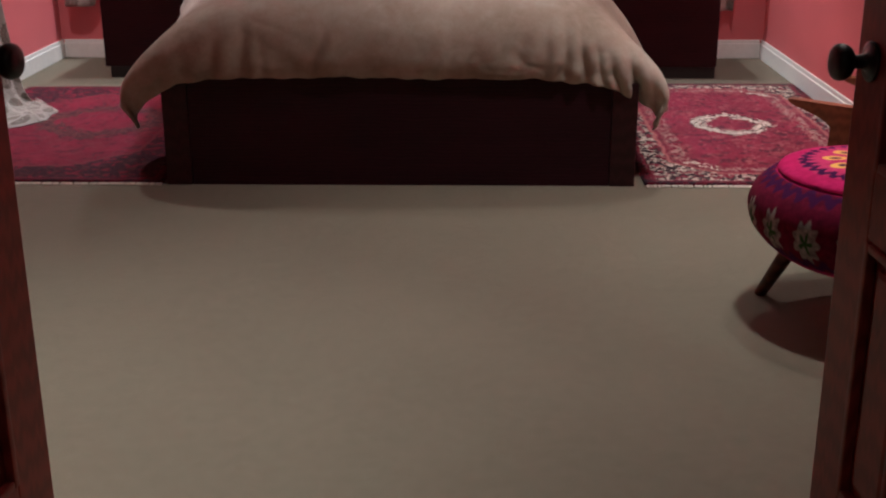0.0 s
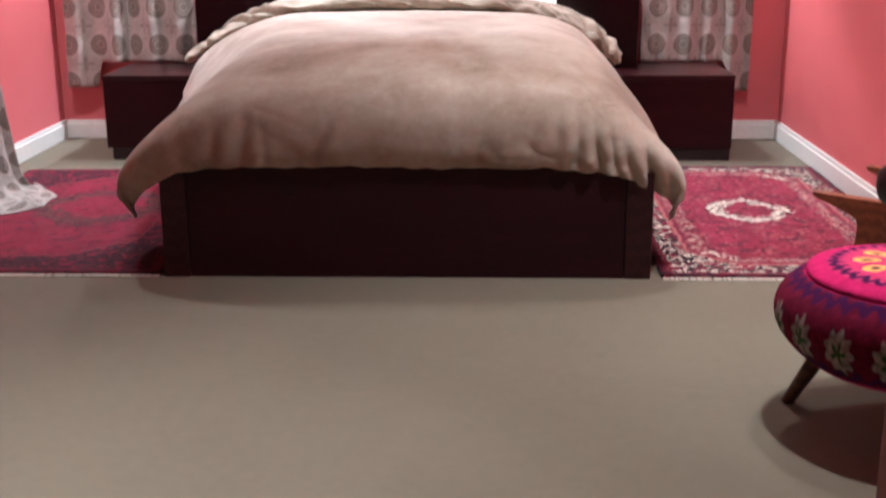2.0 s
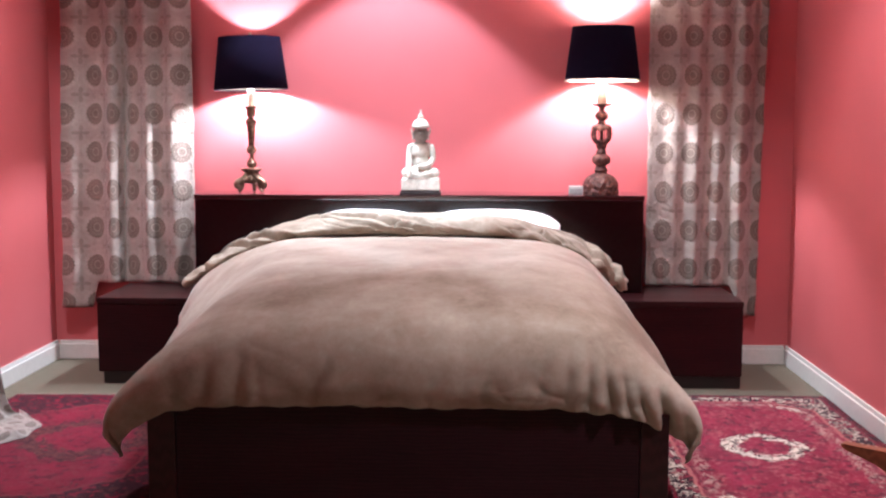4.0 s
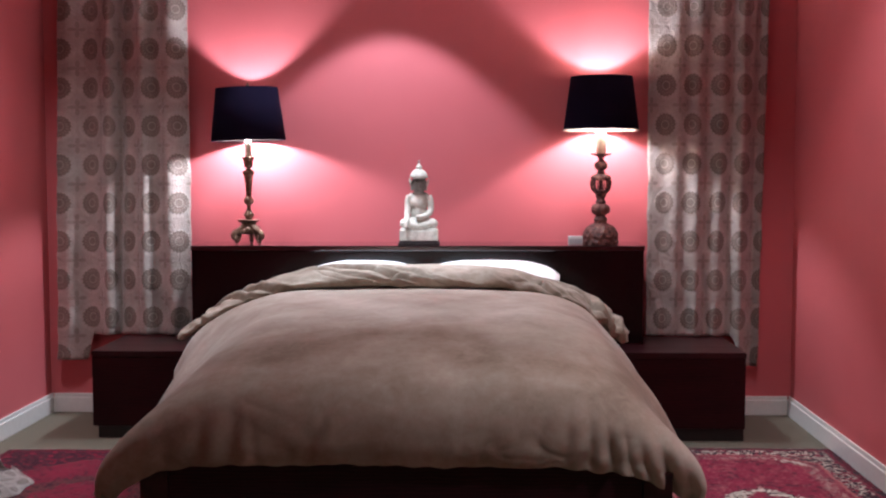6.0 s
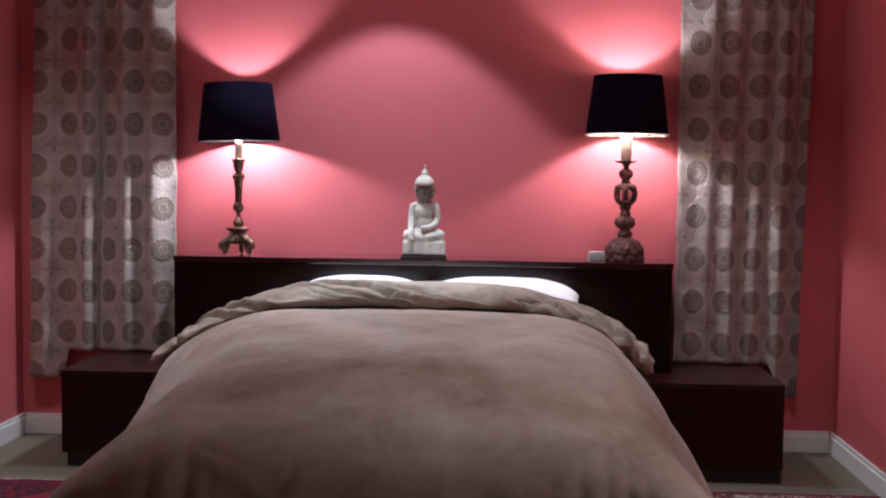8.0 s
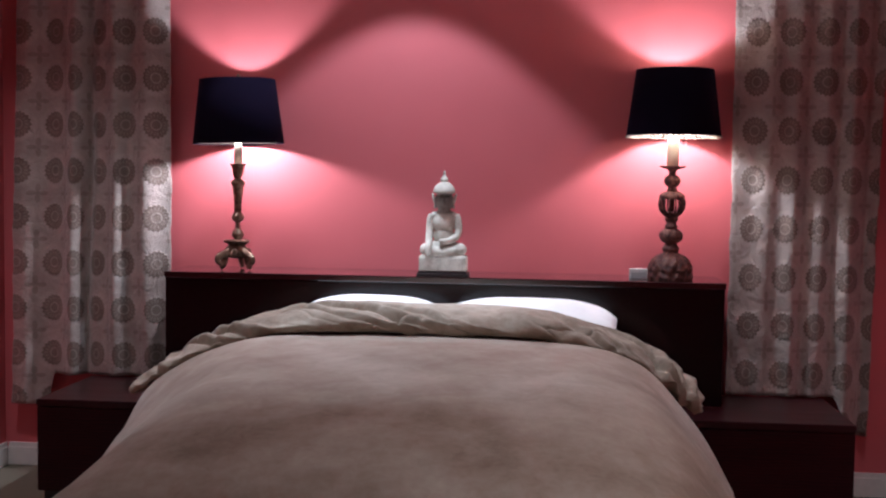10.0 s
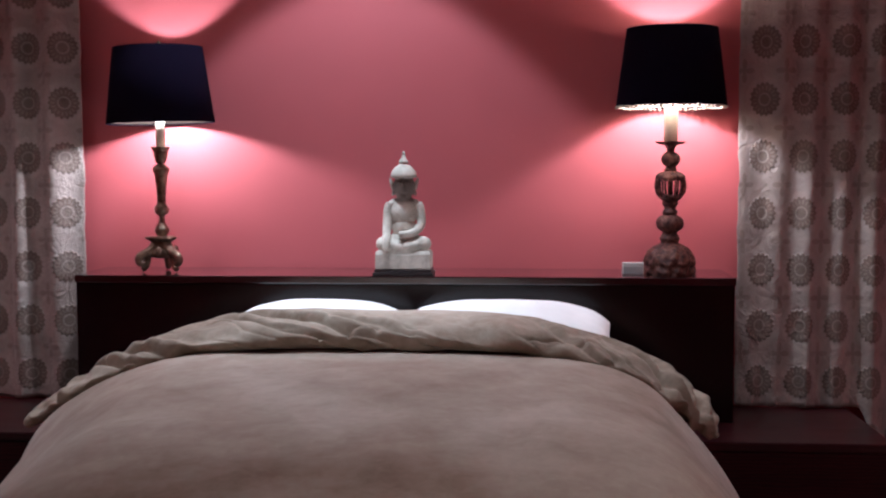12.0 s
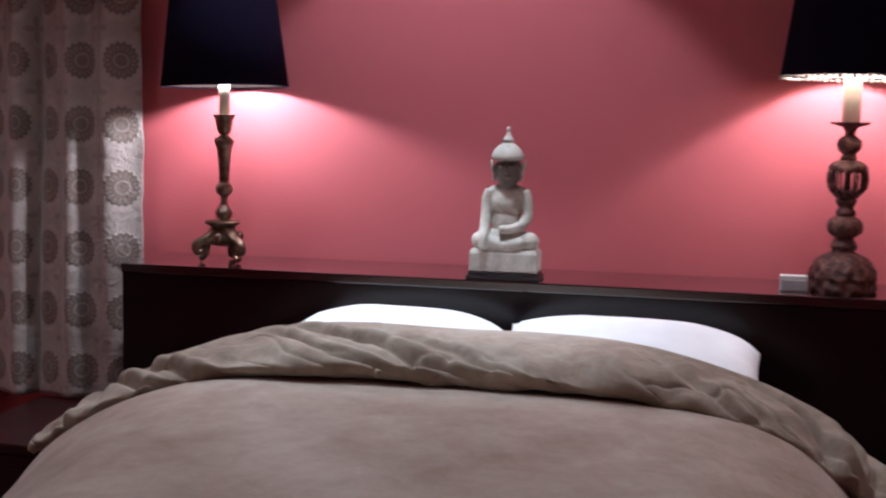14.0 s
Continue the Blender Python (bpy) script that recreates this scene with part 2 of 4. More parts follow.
def mat_embroidery():
    """Wool embroidery on a stool: concentric bands on the top, pale rosettes round the side. Object space at the cushion's middle."""
    m, nt, b = material("embroidered_wool", 0.95, sheen=0.0, spec=0.1)
    tc = node(nt, "TexCoord").outputs["Object"]
    wob = node(nt, "VectorMath", {0: node(nt, "TexNoise", {"Vector": tc, "Scale": 40.0}).outputs[1], 1: (0.5, 0.5, 0.5)}, operation="SUBTRACT").outputs[0]
    v = node(nt, "VectorMath", {0: tc, 1: node(nt, "VectorMath", {0: wob, "Scale": 0.014}, operation="SCALE").outputs[0]}, operation="ADD").outputs[0]
    sep = node(nt, "SeparateXYZ", {0: v})
    x, y, z = sep.outputs
    r = maths(nt, "SQRT", maths(nt, "ADD", maths(nt, "MULTIPLY", x, x), maths(nt, "MULTIPLY", y, y)))
    ang = maths(nt, "ARCTAN2", y, x)
    mott = noise_tex(nt, tc, 60, 3)
    pink = ramp(nt, mott, [(0.3, (0.40, 0.008, 0.085)), (0.7, (0.56, 0.016, 0.13))])
    rose = ramp(nt, mott, [(0.3, (0.44, 0.025, 0.10)), (0.7, (0.60, 0.05, 0.16))])
    maroon = ramp(nt, mott, [(0.3, (0.08, 0.003, 0.018)), (0.7, (0.17, 0.007, 0.032))])
    purple = (0.052, 0.006, 0.052)
    top = rose
    saw = maths(nt, "MULTIPLY", maths(nt, "COSINE", maths(nt, "MULTIPLY", ang, 34.0)), 0.010)
    top = mix(nt, band(nt, maths(nt, "ADD", r, saw), 0.155, 0.180, 0.004), top, purple)
    top = mix(nt, step(nt, r, 0.183, 0.003), top, pink)
    top = mix(nt, band(nt, r, 0.030, 0.045, 0.004), top, purple)
    seg = maths(nt, "SUBTRACT", maths(nt, "FRACT", maths(nt, "MULTIPLY", ang, 10 / 6.28319)), 0.5)
    pr = maths(nt, "SUBTRACT", r, 0.100)
    blob = maths(nt, "ADD", maths(nt, "POWER", maths(nt, "DIVIDE", seg, 0.30), 2.0), maths(nt, "POWER", maths(nt, "DIVIDE", pr, 0.030), 2.0))
    top = mix(nt, maths(nt, "SUBTRACT", 1.0, step(nt, blob, 1.0, 0.1)), top, (0.78, 0.42, 0.10))
    top = mix(nt, maths(nt, "SUBTRACT", 1.0, step(nt, blob, 0.16, 0.05)), top, purple)
    # side: rosettes on maroon
    side = maroon
    s2 = maths(nt, "SUBTRACT", maths(nt, "FRACT", maths(nt, "MULTIPLY", ang, 17 / 6.28319)), 0.5)
    px = maths(nt, "MULTIPLY", s2, 0.105)
    pz = maths(nt, "MULTIPLY", maths(nt, "ADD", z, 0.030), 0.68)
    rr = maths(nt, "SQRT", maths(nt, "ADD", maths(nt, "MULTIPLY", px, px), maths(nt, "MULTIPLY", pz, pz)))
    ra = maths(nt, "ARCTAN2", pz, px)
    petal = maths(nt, "ADD", 0.031, maths(nt, "MULTIPLY", maths(nt, "COSINE", maths(nt, "MULTIPLY", ra, 9.0)), 0.005))
    side = mix(nt, maths(nt, "SUBTRACT", 1.0, step(nt, maths(nt, "SUBTRACT", rr, petal), 0.0, 0.003)), side, ramp(nt, mott, [(0.35, (0.15, 0.125, 0.12)), (0.65, (0.38, 0.34, 0.30))]))
    inner = maths(nt, "ADD", 0.012, maths(nt, "MULTIPLY", maths(nt, "COSINE", maths(nt, "MULTIPLY", ra, 5.0)), 0.006))
    side = mix(nt, maths(nt, "SUBTRACT", 1.0, step(nt, maths(nt, "SUBTRACT", rr, inner), 0.0, 0.003)), side, (0.03, 0.09, 0.03))
    saw2 = maths(nt, "MULTIPLY", maths(nt, "COSINE", maths(nt, "MULTIPLY", ang, 40.0)), 0.008)
    side = mix(nt, band(nt, maths(nt, "ADD", r, saw2), 0.235, 0.256, 0.004), side, purple)
    col = mix(nt, step(nt, r, 0.228, 0.004), top, side)
    nt.links.new(col, b.inputs["Base Color"])
    bump(nt, b, noise_tex(nt, tc, 260, 3, 0.7), 0.5, 0.004)
    return m


def mat_metal(name, low, high, rough):
    m, nt, b = material(name, rough, metal=1.0)
    v = coords(nt)
    t = noise_tex(nt, v, 26, 5, 0.65)
    nt.links.new(ramp(nt, t, [(0.3, low), (0.62, high)]), b.inputs["Base Color"])
    nt.links.new(node(nt, "MapRange", {0: t, 3: rough + 0.2, 4: rough - 0.08}).outputs[0], b.inputs["Roughness"])
    bump(nt, b, t, 0.2, 0.002)
    return m


def mat_worn(name, stops, rough, scale=30, strength=0.4):
    m, nt, b = material(name, rough)
    v = coords(nt)
    t = noise_tex(nt, v, scale, 6, 0.7, 0.4)
    nt.links.new(ramp(nt, t, stops), b.inputs["Base Color"])
    bump(nt, b, t, strength, 0.004)
    return m


def mat_statue():
    """Weathered pale stone, the headdress's shade painted brown over face and neck; object space at the figure's base.
    """
    m, nt, b = material("statue_stone", 0.85)
    v = coords(nt)
    t = noise_tex(nt, v, 24, 6, 0.7, 0.4)
    pale = ramp(nt, t, [(0.3, (0.29, 0.25, 0.20)), (0.5, (0.48, 0.43, 0.365)), (0.7, (0.64, 0.59, 0.515))])
    brown = ramp(nt, t, [(0.3, (0.055, 0.042, 0.036)), (0.7, (0.16, 0.130, 0.110))])
    sep = node(nt, "SeparateXYZ", {0: v})
    edge = maths(nt, "MULTIPLY", maths(nt, "SUBTRACT", t, 0.5), 0.022)
    # mask of the painted shade: from the brim down to the neck, ragged edge
    face = band(nt, maths(nt, "ADD", sep.outputs[2], edge), 0.232, 0.314, 0.007)
    face = maths(nt, "MULTIPLY", face, maths(nt, "SUBTRACT", 1.0, step(nt, maths(nt, "ADD", maths(nt, "ABSOLUTE", sep.outputs[0]), edge), 0.038, 0.004)))
    nt.links.new(mix(nt, maths(nt, "MULTIPLY", face, 0.8), pale, brown), b.inputs["Base Color"])
    bump(nt, b, t, 0.35, 0.004)
    return m


def mat_plain(name, col, rough, spec=0.5, var=0.12, scale=40, **more):
    m, nt, b = material(name, rough, spec=spec, **more)
    t = noise_tex(nt, coords(nt), scale, 4)
    nt.links.new(ramp(nt, t, [(0.3, tuple(c * (1 - var) for c in col)), (0.7, tuple(min(1, c * (1 + var)) for c in col))]), b.inputs["Base Color"])
    bump(nt, b, t, 0.1, 0.002)
    return m


def mat_glow(name, col, strength, base=(0.9, 0.85, 0.75)):
    m, nt, b = material(name, 0.5)
    b.inputs["Base Color"].default_value = (*base, 1)
    b.inputs["Emission Color"].default_value = (*col, 1)
    b.inputs["Emission Strength"].default_value = strength
    return m


WALL = mat_paint("wall_coral_paint", (0.62, 0.136, 0.148), (0.67, 0.158, 0.170))
CEILING = mat_paint("ceiling_white_paint", (0.76, 0.74, 0.71), (0.81, 0.79, 0.76))
TRIM = mat_plain("trim_white_gloss", (0.80, 0.78, 0.745), 0.4, var=0.04)
CARPET = mat_carpet()
MAHOGANY = mat_wood("mahogany_dark", (0.0105, 0.0014, 0.0022), (0.034, 0.0042, 0.0060), 0.34, (0.6, 3, 3), coat=0.0, spec=0.22)
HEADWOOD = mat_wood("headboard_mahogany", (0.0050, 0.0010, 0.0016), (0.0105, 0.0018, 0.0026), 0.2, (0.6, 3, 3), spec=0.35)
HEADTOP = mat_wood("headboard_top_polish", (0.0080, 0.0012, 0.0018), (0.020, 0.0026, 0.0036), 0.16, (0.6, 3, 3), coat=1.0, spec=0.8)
BEDWOOD = mat_wood("bed_mahogany", (0.0150, 0.0030, 0.0058), (0.035, 0.0072, 0.0118), 0.42, (0.6, 3, 3), spec=0.18)
PLATTOP = mat_wood("bedside_top_polish", (0.012, 0.0016, 0.0024), (0.036, 0.0044, 0.0062), 0.30, (0.6, 3, 3), coat=0.15, spec=0.35)
DOORWOOD = mat_wood("door_red_mahogany", (0.17, 0.018, 0.014), (0.30, 0.036, 0.026), 0.35, (4, 4, 0.6))
CHAIRWOOD = mat_wood("chair_teak", (0.15, 0.04, 0.018), (0.26, 0.08, 0.035), 0.4, (3, 3, 1))
LEGWOOD = mat_wood("stool_leg_walnut", (0.05, 0.018, 0.010), (0.12, 0.045, 0.022), 0.4, (4, 4, 1))
POSTWOOD = mat_wood("bed_post_mahogany", (0.018, 0.0034, 0.0048), (0.040, 0.0080, 0.0095), 0.42, (3, 3, 0.6))
SUEDE = mat_suede("duvet_suede", [(0.37, (0.232, 0.170, 0.126)), (0.46, (0.338, 0.262, 0.205)), (0.54, (0.412, 0.340, 0.276)), (0.65, (0.520, 0.458, 0.384))], 8, 0.17)
SUEDE_BACK = mat_suede("duvet_suede_reverse", [(0.37, (0.150, 0.106, 0.072)), (0.46, (0.238, 0.182, 0.134)), (0.55, (0.335, 0.270, 0.208)), (0.65, (0.47, 0.405, 0.328))], 15, 0.42)
COTTON, CURTAIN = mat_cotton(), mat_curtain()
SHADE_OUT = mat_plain("black_shade_cloth", (0.008, 0.005, 0.015), 0.95, 0.05, 0.2, 300)
SHADE_IN = mat_plain("shade_lining_gold", (0.42, 0.34, 0.27), 0.6, 0.3)
SHADE_DARK = mat_plain("shade_lining_bronze", (0.022, 0.013, 0.010), 0.7, 0.2)
BRASS = mat_metal("aged_brass", (0.07, 0.040, 0.026), (0.36, 0.255, 0.185), 0.32)
BRONZE = mat_worn("carved_red_wood", [(0.36, (0.022, 0.007, 0.006)), (0.5, (0.105, 0.030, 0.023)), (0.64, (0.22, 0.100, 0.070))], 0.6, 45)
CANDLE = mat_plain("candle_ivory", (0.66, 0.59, 0.46), 0.5, var=0.03)
STONE = mat_statue()
STAND = mat_plain("stand_black_wood", (0.02, 0.012, 0.012), 0.4)
IRON = mat_plain("knob_black_iron", (0.012, 0.011, 0.012), 0.38)
PLASTIC = mat_plain("white_plastic", (0.75, 0.74, 0.72), 0.4, var=0.03)
DARKPLASTIC = mat_plain("grey_plastic", (0.48, 0.48, 0.48), 0.4, var=0.03)
BULBGLASS = mat_glow("bulb_glass", (1.0, 0.86, 0.72), 6.0)
LEDGLASS = mat_glow("downlight_glass", (1.0, 0.95, 0.88), 6.0)
SPOTRIM = mat_plain("downlight_white_rim", (0.75, 0.75, 0.74), 0.4)
HALLWALL = mat_paint("hall_wall_paint", (0.36, 0.30, 0.25), (0.42, 0.36, 0.30))
EMBROIDERY = mat_embroidery()
FRINGE = mat_plain("rug_fringe_cotton", (0.68, 0.62, 0.54), 0.95, 0.1)

# ---- mesh helpers ----


def part(name, bm, mat, parent=None, label="", smooth=False):
    me = bpy.data.meshes.new(name)
    bmesh.ops.recalc_face_normals(bm, faces=bm.faces)
    bm.to_mesh(me)
    bm.free()
    me.materials.append(mat)
    if smooth:
        for p in me.polygons:
            p.use_smooth = True
    ob = new(name, me)
    ob.parent = parent
    if label:
        tagged(ob, label)
    return ob


def thing(name, place, label, category, group="", kind=""):
    ob = new(name)
    ob.empty_display_size = 0.05
    ob.location = place
    return tagged(ob, label, category, group, kind)


def box(bm, lo, hi, bevel=0.0, segs=2):
    r = bmesh.ops.create_cube(bm, size=1.0)
    for v in r["verts"]:
        v.co = Vector([lo[i] + (hi[i] - lo[i]) * (v.co[i] + 0.5) for i in range(3)])
    if bevel > 0:
        edges = {e for v in r["verts"] for e in v.link_edges}
        bmesh.ops.bevel(bm, geom=list(edges), offset=bevel, segments=segs, affect="EDGES", profile=0.6)
    return bm


def boxes(*items):
    bm = bmesh.new()
    for lo, hi, bevel in items:
        box(bm, lo, hi, bevel)
    return bm


def lathe(profile, segs=40, wobble=None, at=(0, 0, 0), bm=None):
    """profile: rows of (radius, z)."""
    bm = bm or bmesh.new()
    rings = []
    for r, z in profile:
        row = []
        for k in range(segs):
            a = 2 * math.pi * k / segs
            q = r * (1 + (wobble(a, z) if wobble else 0))
            row.append(bm.verts.new((at[0] + q * math.cos(a), at[1] + q * math.sin(a), at[2] + z)))
        rings.append(row)
    for lo, hi in zip(rings, rings[1:]):
        for k in range(segs):
            bm.faces.new((lo[k], lo[(k + 1) % segs], hi[(k + 1) % segs], hi[k]))
    for row in (rings[0], rings[-1]):
        if profile[0][0] > 1e-4:
            bm.faces.new(row)
    return bm


def smooth_profile(rows, n=6):
    """Catmull-Rom through the rows."""
    p = [rows[0], *rows, rows[-1]]
    out = []
    for i in range(1, len(p) - 2):
        for k in range(n):
            t = k / n
            out.append(tuple(0.5 * (2 * p[i][j] + (p[i + 1][j] - p[i - 1][j]) * t + (2 * p[i - 1][j] - 5 * p[i][j] + 4 * p[i + 1][j] - p[i + 2][j]) * t * t
                                    + (3 * p[i][j] - p[i - 1][j] - 3 * p[i + 1][j] + p[i + 2][j]) * t ** 3) for j in range(len(rows[0]))))
    out.append(tuple(rows[-1]))
    return out


def tube(points, radii, segs=10, bm=None):
    """A tube along points, with a radius at each."""
    bm = bm or bmesh.new()
    pts = [Vector(p) for p in points]
    rings = []
    for i, p in enumerate(pts):
        way = (pts[min(i + 1, len(pts) - 1)] - pts[max(i - 1, 0)]).normalized()
        side = way.orthogonal().normalized() if i == 0 else (last - last.dot(way) * way).normalized()
        last = side
        up = way.cross(side)
        rings.append([bm.verts.new(p + radii[i] * (math.cos(2 * math.pi * k / segs) * side + math.sin(2 * math.pi * k / segs) * up)) for k in range(segs)])
    for lo, hi in zip(rings, rings[1:]):
        for k in range(segs):
            bm.faces.new((lo[k], lo[(k + 1) % segs], hi[(k + 1) % segs], hi[k]))
    bm.faces.new(rings[0])
    bm.faces.new(rings[-1])
    return bm


def ellipsoid(bm, c, r, turn=(0, 0, 0), u=20, v=12):
    m = Matrix.LocRotScale(c, Euler([radians(a) for a in turn]), r)
    bmesh.ops.create_uvsphere(bm, u_segments=u, v_segments=v, radius=1.0, matrix=m)


def grid_sheet(nu, nv, place, uv=None):
    bm = bmesh.new()
    rows = [[bm.verts.new(place(i / nu, j / nv)) for i in range(nu + 1)] for j in range(nv + 1)]
    layer = bm.loops.layers.uv.new("UVMap") if uv else None
    for j in range(nv):
        for i in range(nu):
            f = bm.faces.new((rows[j][i], rows[j][i + 1], rows[j + 1][i + 1], rows[j + 1][i]))
            if uv:
                for loop, (a, c) in zip(f.loops, ((i, j), (i + 1, j), (i + 1, j + 1), (i, j + 1))):
                    loop[layer].uv = uv(a / nu, c / nv)
    return bm


def thicken(ob, amount, offset=-1.0):
    m = ob.modifiers.new("thickness", "SOLIDIFY")
    m.thickness, m.offset = amount, offset
    return ob


def lerp(a, b, t):
    return a + (b - a) * t


def ease(t):
    t = max(0.0, min(1.0, t))
    return t * t * (3 - 2 * t)


def table(rows, t):
    """A smooth curve through rows of (t, value)."""
    xs, ys = [r[0] for r in rows], [r[1] for r in rows]
    if t <= xs[0]:
        return ys[0]
    if t >= xs[-1]:
        return ys[-1]
    k = max(i for i in range(len(xs) - 1) if xs[i] <= t)

    def slope(i):
        if i == 0 or i == len(xs) - 1:
            a, b = (0, 1) if i == 0 else (i - 1, i)
            return (ys[b] - ys[a]) / (xs[b] - xs[a])
        return (ys[i + 1] - ys[i - 1]) / (xs[i + 1] - xs[i - 1])

    h = xs[k + 1] - xs[k]
    q = (t - xs[k]) / h
    return ((2 * q**3 - 3 * q**2 + 1) * ys[k] + (q**3 - 2 * q**2 + q) * h * slope(k) + (3 * q**2 - 2 * q**3) * ys[k + 1] + (q**3 - q**2) * h * slope(k + 1))


def nz(x, y, z=0.0):
    return noise.noise(Vector((x, y, z)))


# ---- room ----
T = 0.14
tagged(part("floor", boxes(((ROOM_L - T, -6.2, -0.1), (ROOM_R + T, BACK + T, 0.0), 0)), CARPET), "beige wall-to-wall carpet of short pile", "carpet", kind="structure")
tagged(part("ceiling", boxes(((ROOM_L - T, -6.2, CEIL), (ROOM_R + T, BACK + T, CEIL + 0.1), 0)), CEILING), "flat white painted ceiling", "ceiling", kind="structure")
tagged(part("wall_north", boxes(((ROOM_L - T, BACK, 0), (ROOM_R + T, BACK + T, CEIL), 0)), WALL), "coral red painted wall behind the headboard", "wall", kind="structure")
tagged(part("wall_west", boxes(((ROOM_L - T, FRONT, 0), (ROOM_L, BACK, CEIL), 0)), WALL), "coral red painted side wall", "wall", kind="structure")
tagged(part("wall_east", boxes(((ROOM_R, FRONT, 0), (ROOM_R + T, BACK, CEIL), 0)), WALL), "coral red painted side wall", "wall", kind="structure")
DOOR_L, DOOR_R, DOOR_H = -0.505, 0.870, 2.06
tagged(part("wall_south", boxes(((ROOM_L - T, FRONT - T, 0), (DOOR_L - 0.04, FRONT, CEIL), 0), ((DOOR_R + 0.04, FRONT - T, 0), (ROOM_R + T, FRONT, CEIL), 0),
                                ((DOOR_L - 0.04, FRONT - T, DOOR_H + 0.04), (DOOR_R + 0.04, FRONT, CEIL), 0)), WALL), "coral red wall round the double doorway", "wall", kind="structure")
tagged(part("door_frame", boxes(((DOOR_L - 0.037, FRONT - T - 0.01, 0), (DOOR_L - 0.004, FRONT + 0.004, DOOR_H), 0.004), ((DOOR_R + 0.004, FRONT - T - 0.01, 0), (DOOR_R + 0.037, FRONT + 0.004, DOOR_H), 0.004),
                                ((DOOR_L - 0.037, FRONT - T - 0.01, DOOR_H), (DOOR_R + 0.037, FRONT + 0.004, DOOR_H + 0.037), 0.004)), DOORWOOD), "red-brown wooden door frame", "door frame", kind="structure")
tagged(part("hall_wall_west", boxes(((-1.25, -6.2, 0), (-1.1, FRONT - T, CEIL), 0)), HALLWALL), "plain wall of the hall", "wall", kind="structure")
tagged(part("hall_wall_east", boxes(((1.45, -6.2, 0), (1.6, FRONT - T, CEIL), 0)), HALLWALL), "plain wall of the hall", "wall", kind="structure")
tagged(part("hall_wall_south", boxes(((-1.1, -6.2, 0), (1.45, -6.05, CEIL), 0)), HALLWALL), "plain end wall of the hall", "wall", kind="structure")
# skirting boards with a rounded top
BH, BT = 0.102, 0.018


def skirting(name, lo, hi, top):
    bm = boxes((lo, hi, 0.003))
    box(bm, *top, 0.003)
    return tagged(part(name, bm, TRIM), "white painted skirting board", "skirting board", kind="structure")


skirting("baseboard", (ROOM_L + BT, BACK - BT, 0), (ROOM_R - BT, BACK, BH - 0.02), ((ROOM_L + BT, BACK - BT * 0.6, BH - 0.021), (ROOM_R - BT, BACK, BH)))
skirting("baseboard", (ROOM_L, FRONT, 0), (ROOM_L + BT, BACK, BH - 0.02), ((ROOM_L, FRONT, BH - 0.021), (ROOM_L + BT * 0.6, BACK, BH)))
skirting("baseboard", (ROOM_R - BT, FRONT, 0), (ROOM_R, BACK, BH - 0.02), ((ROOM_R - BT * 0.6, FRONT, BH - 0.021), (ROOM_R, BACK, BH)))

for px, py, *_ in DOWNLIGHTS:
    d = thing("downlight", (px, py, CEIL), "small recessed ceiling spotlight with a white rim", "ceiling light", "ceiling spotlights")
    part("rim", lathe([(0.030, -0.002), (0.034, -0.006), (0.045, -0.006), (0.050, 0.0)], 32), SPOTRIM, d, smooth=True)
    part("lens", lathe([(0.0001, -0.0015), (0.029, -0.0015)], 24), LEDGLASS, d)

# ---- double door, both leaves standing open ----


def door_leaf(name, hinge, angle, label):
    """A panelled leaf along +x from its hinge."""
    W, H, D = 0.61, 2.03, 0.040
    d = thing(name, hinge, label, "door", "double door")
    d.rotation_euler = (0, 0, radians(angle))
    bm = bmesh.new()
    s = 0.105
    for lo, hi in (((0, 0.004), (s, H)), ((W - s, 0.004), (W, H)), ((s, 0.004), (W - s, 0.22)), ((s, 0.62), (W - s, 0.72)), ((s, H - 0.12), (W - s, H)), ((W / 2 - 0.04, 0.22), (W / 2 + 0.04, 0.62))):
        box(bm, (lo[0], -D / 2, lo[1]), (hi[0], D / 2, hi[1]), 0.004)
    part("frame", bm, DOORWOOD, d)
    for x0, z0, x1, z1 in ((s, 0.22, W / 2 - 0.04, 0.62), (W / 2 + 0.04, 0.22, W - s, 0.62), (s, 0.72, W - s, H - 0.12)):
        bm = boxes(((x0 - 0.004, -0.008, z0 - 0.004), (x1 + 0.004, 0.008, z1 + 0.004), 0), ((x0 + 0.03, -0.016, z0 + 0.03), (x1 - 0.03, 0.016, z1 - 0.03), 0.01))
        part("panel", bm, DOORWOOD, d)
        for f in (-1, 1):
            m = boxes(((x0, min(f * 0.008, f * 0.024), z0), (x0 + 0.014, max(f * 0.008, f * 0.024), z1), 0.004), ((x1 - 0.014, min(f * 0.008, f * 0.024), z0), (x1, max(f * 0.008, f * 0.024), z1), 0.004),
                      ((x0 + 0.014, min(f * 0.008, f * 0.024), z0), (x1 - 0.014, max(f * 0.008, f * 0.024), z0 + 0.014), 0.004), ((x0 + 0.014, min(f * 0.008, f * 0.024), z1 - 0.014), (x1 - 0.014, max(f * 0.008, f * 0.024), z1), 0.004))
            part("moulding", m, DOORWOOD, d)
    for f in (-1, 1):
        knob = lathe(smooth_profile([(0.027, 0.0), (0.027, 0.006), (0.012, 0.010), (0.010, 0.028), (0.020, 0.032), (0.0255, 0.043), (0.021, 0.055), (0.0005, 0.059)], 3), 28)
        k = part("knob", knob, IRON, d, "round black iron knob", True)
        k.location, k.rotation_euler = (W - 0.055, f * D / 2, 0.86), (radians(90 if f < 0 else -90), 0, 0)
    return d


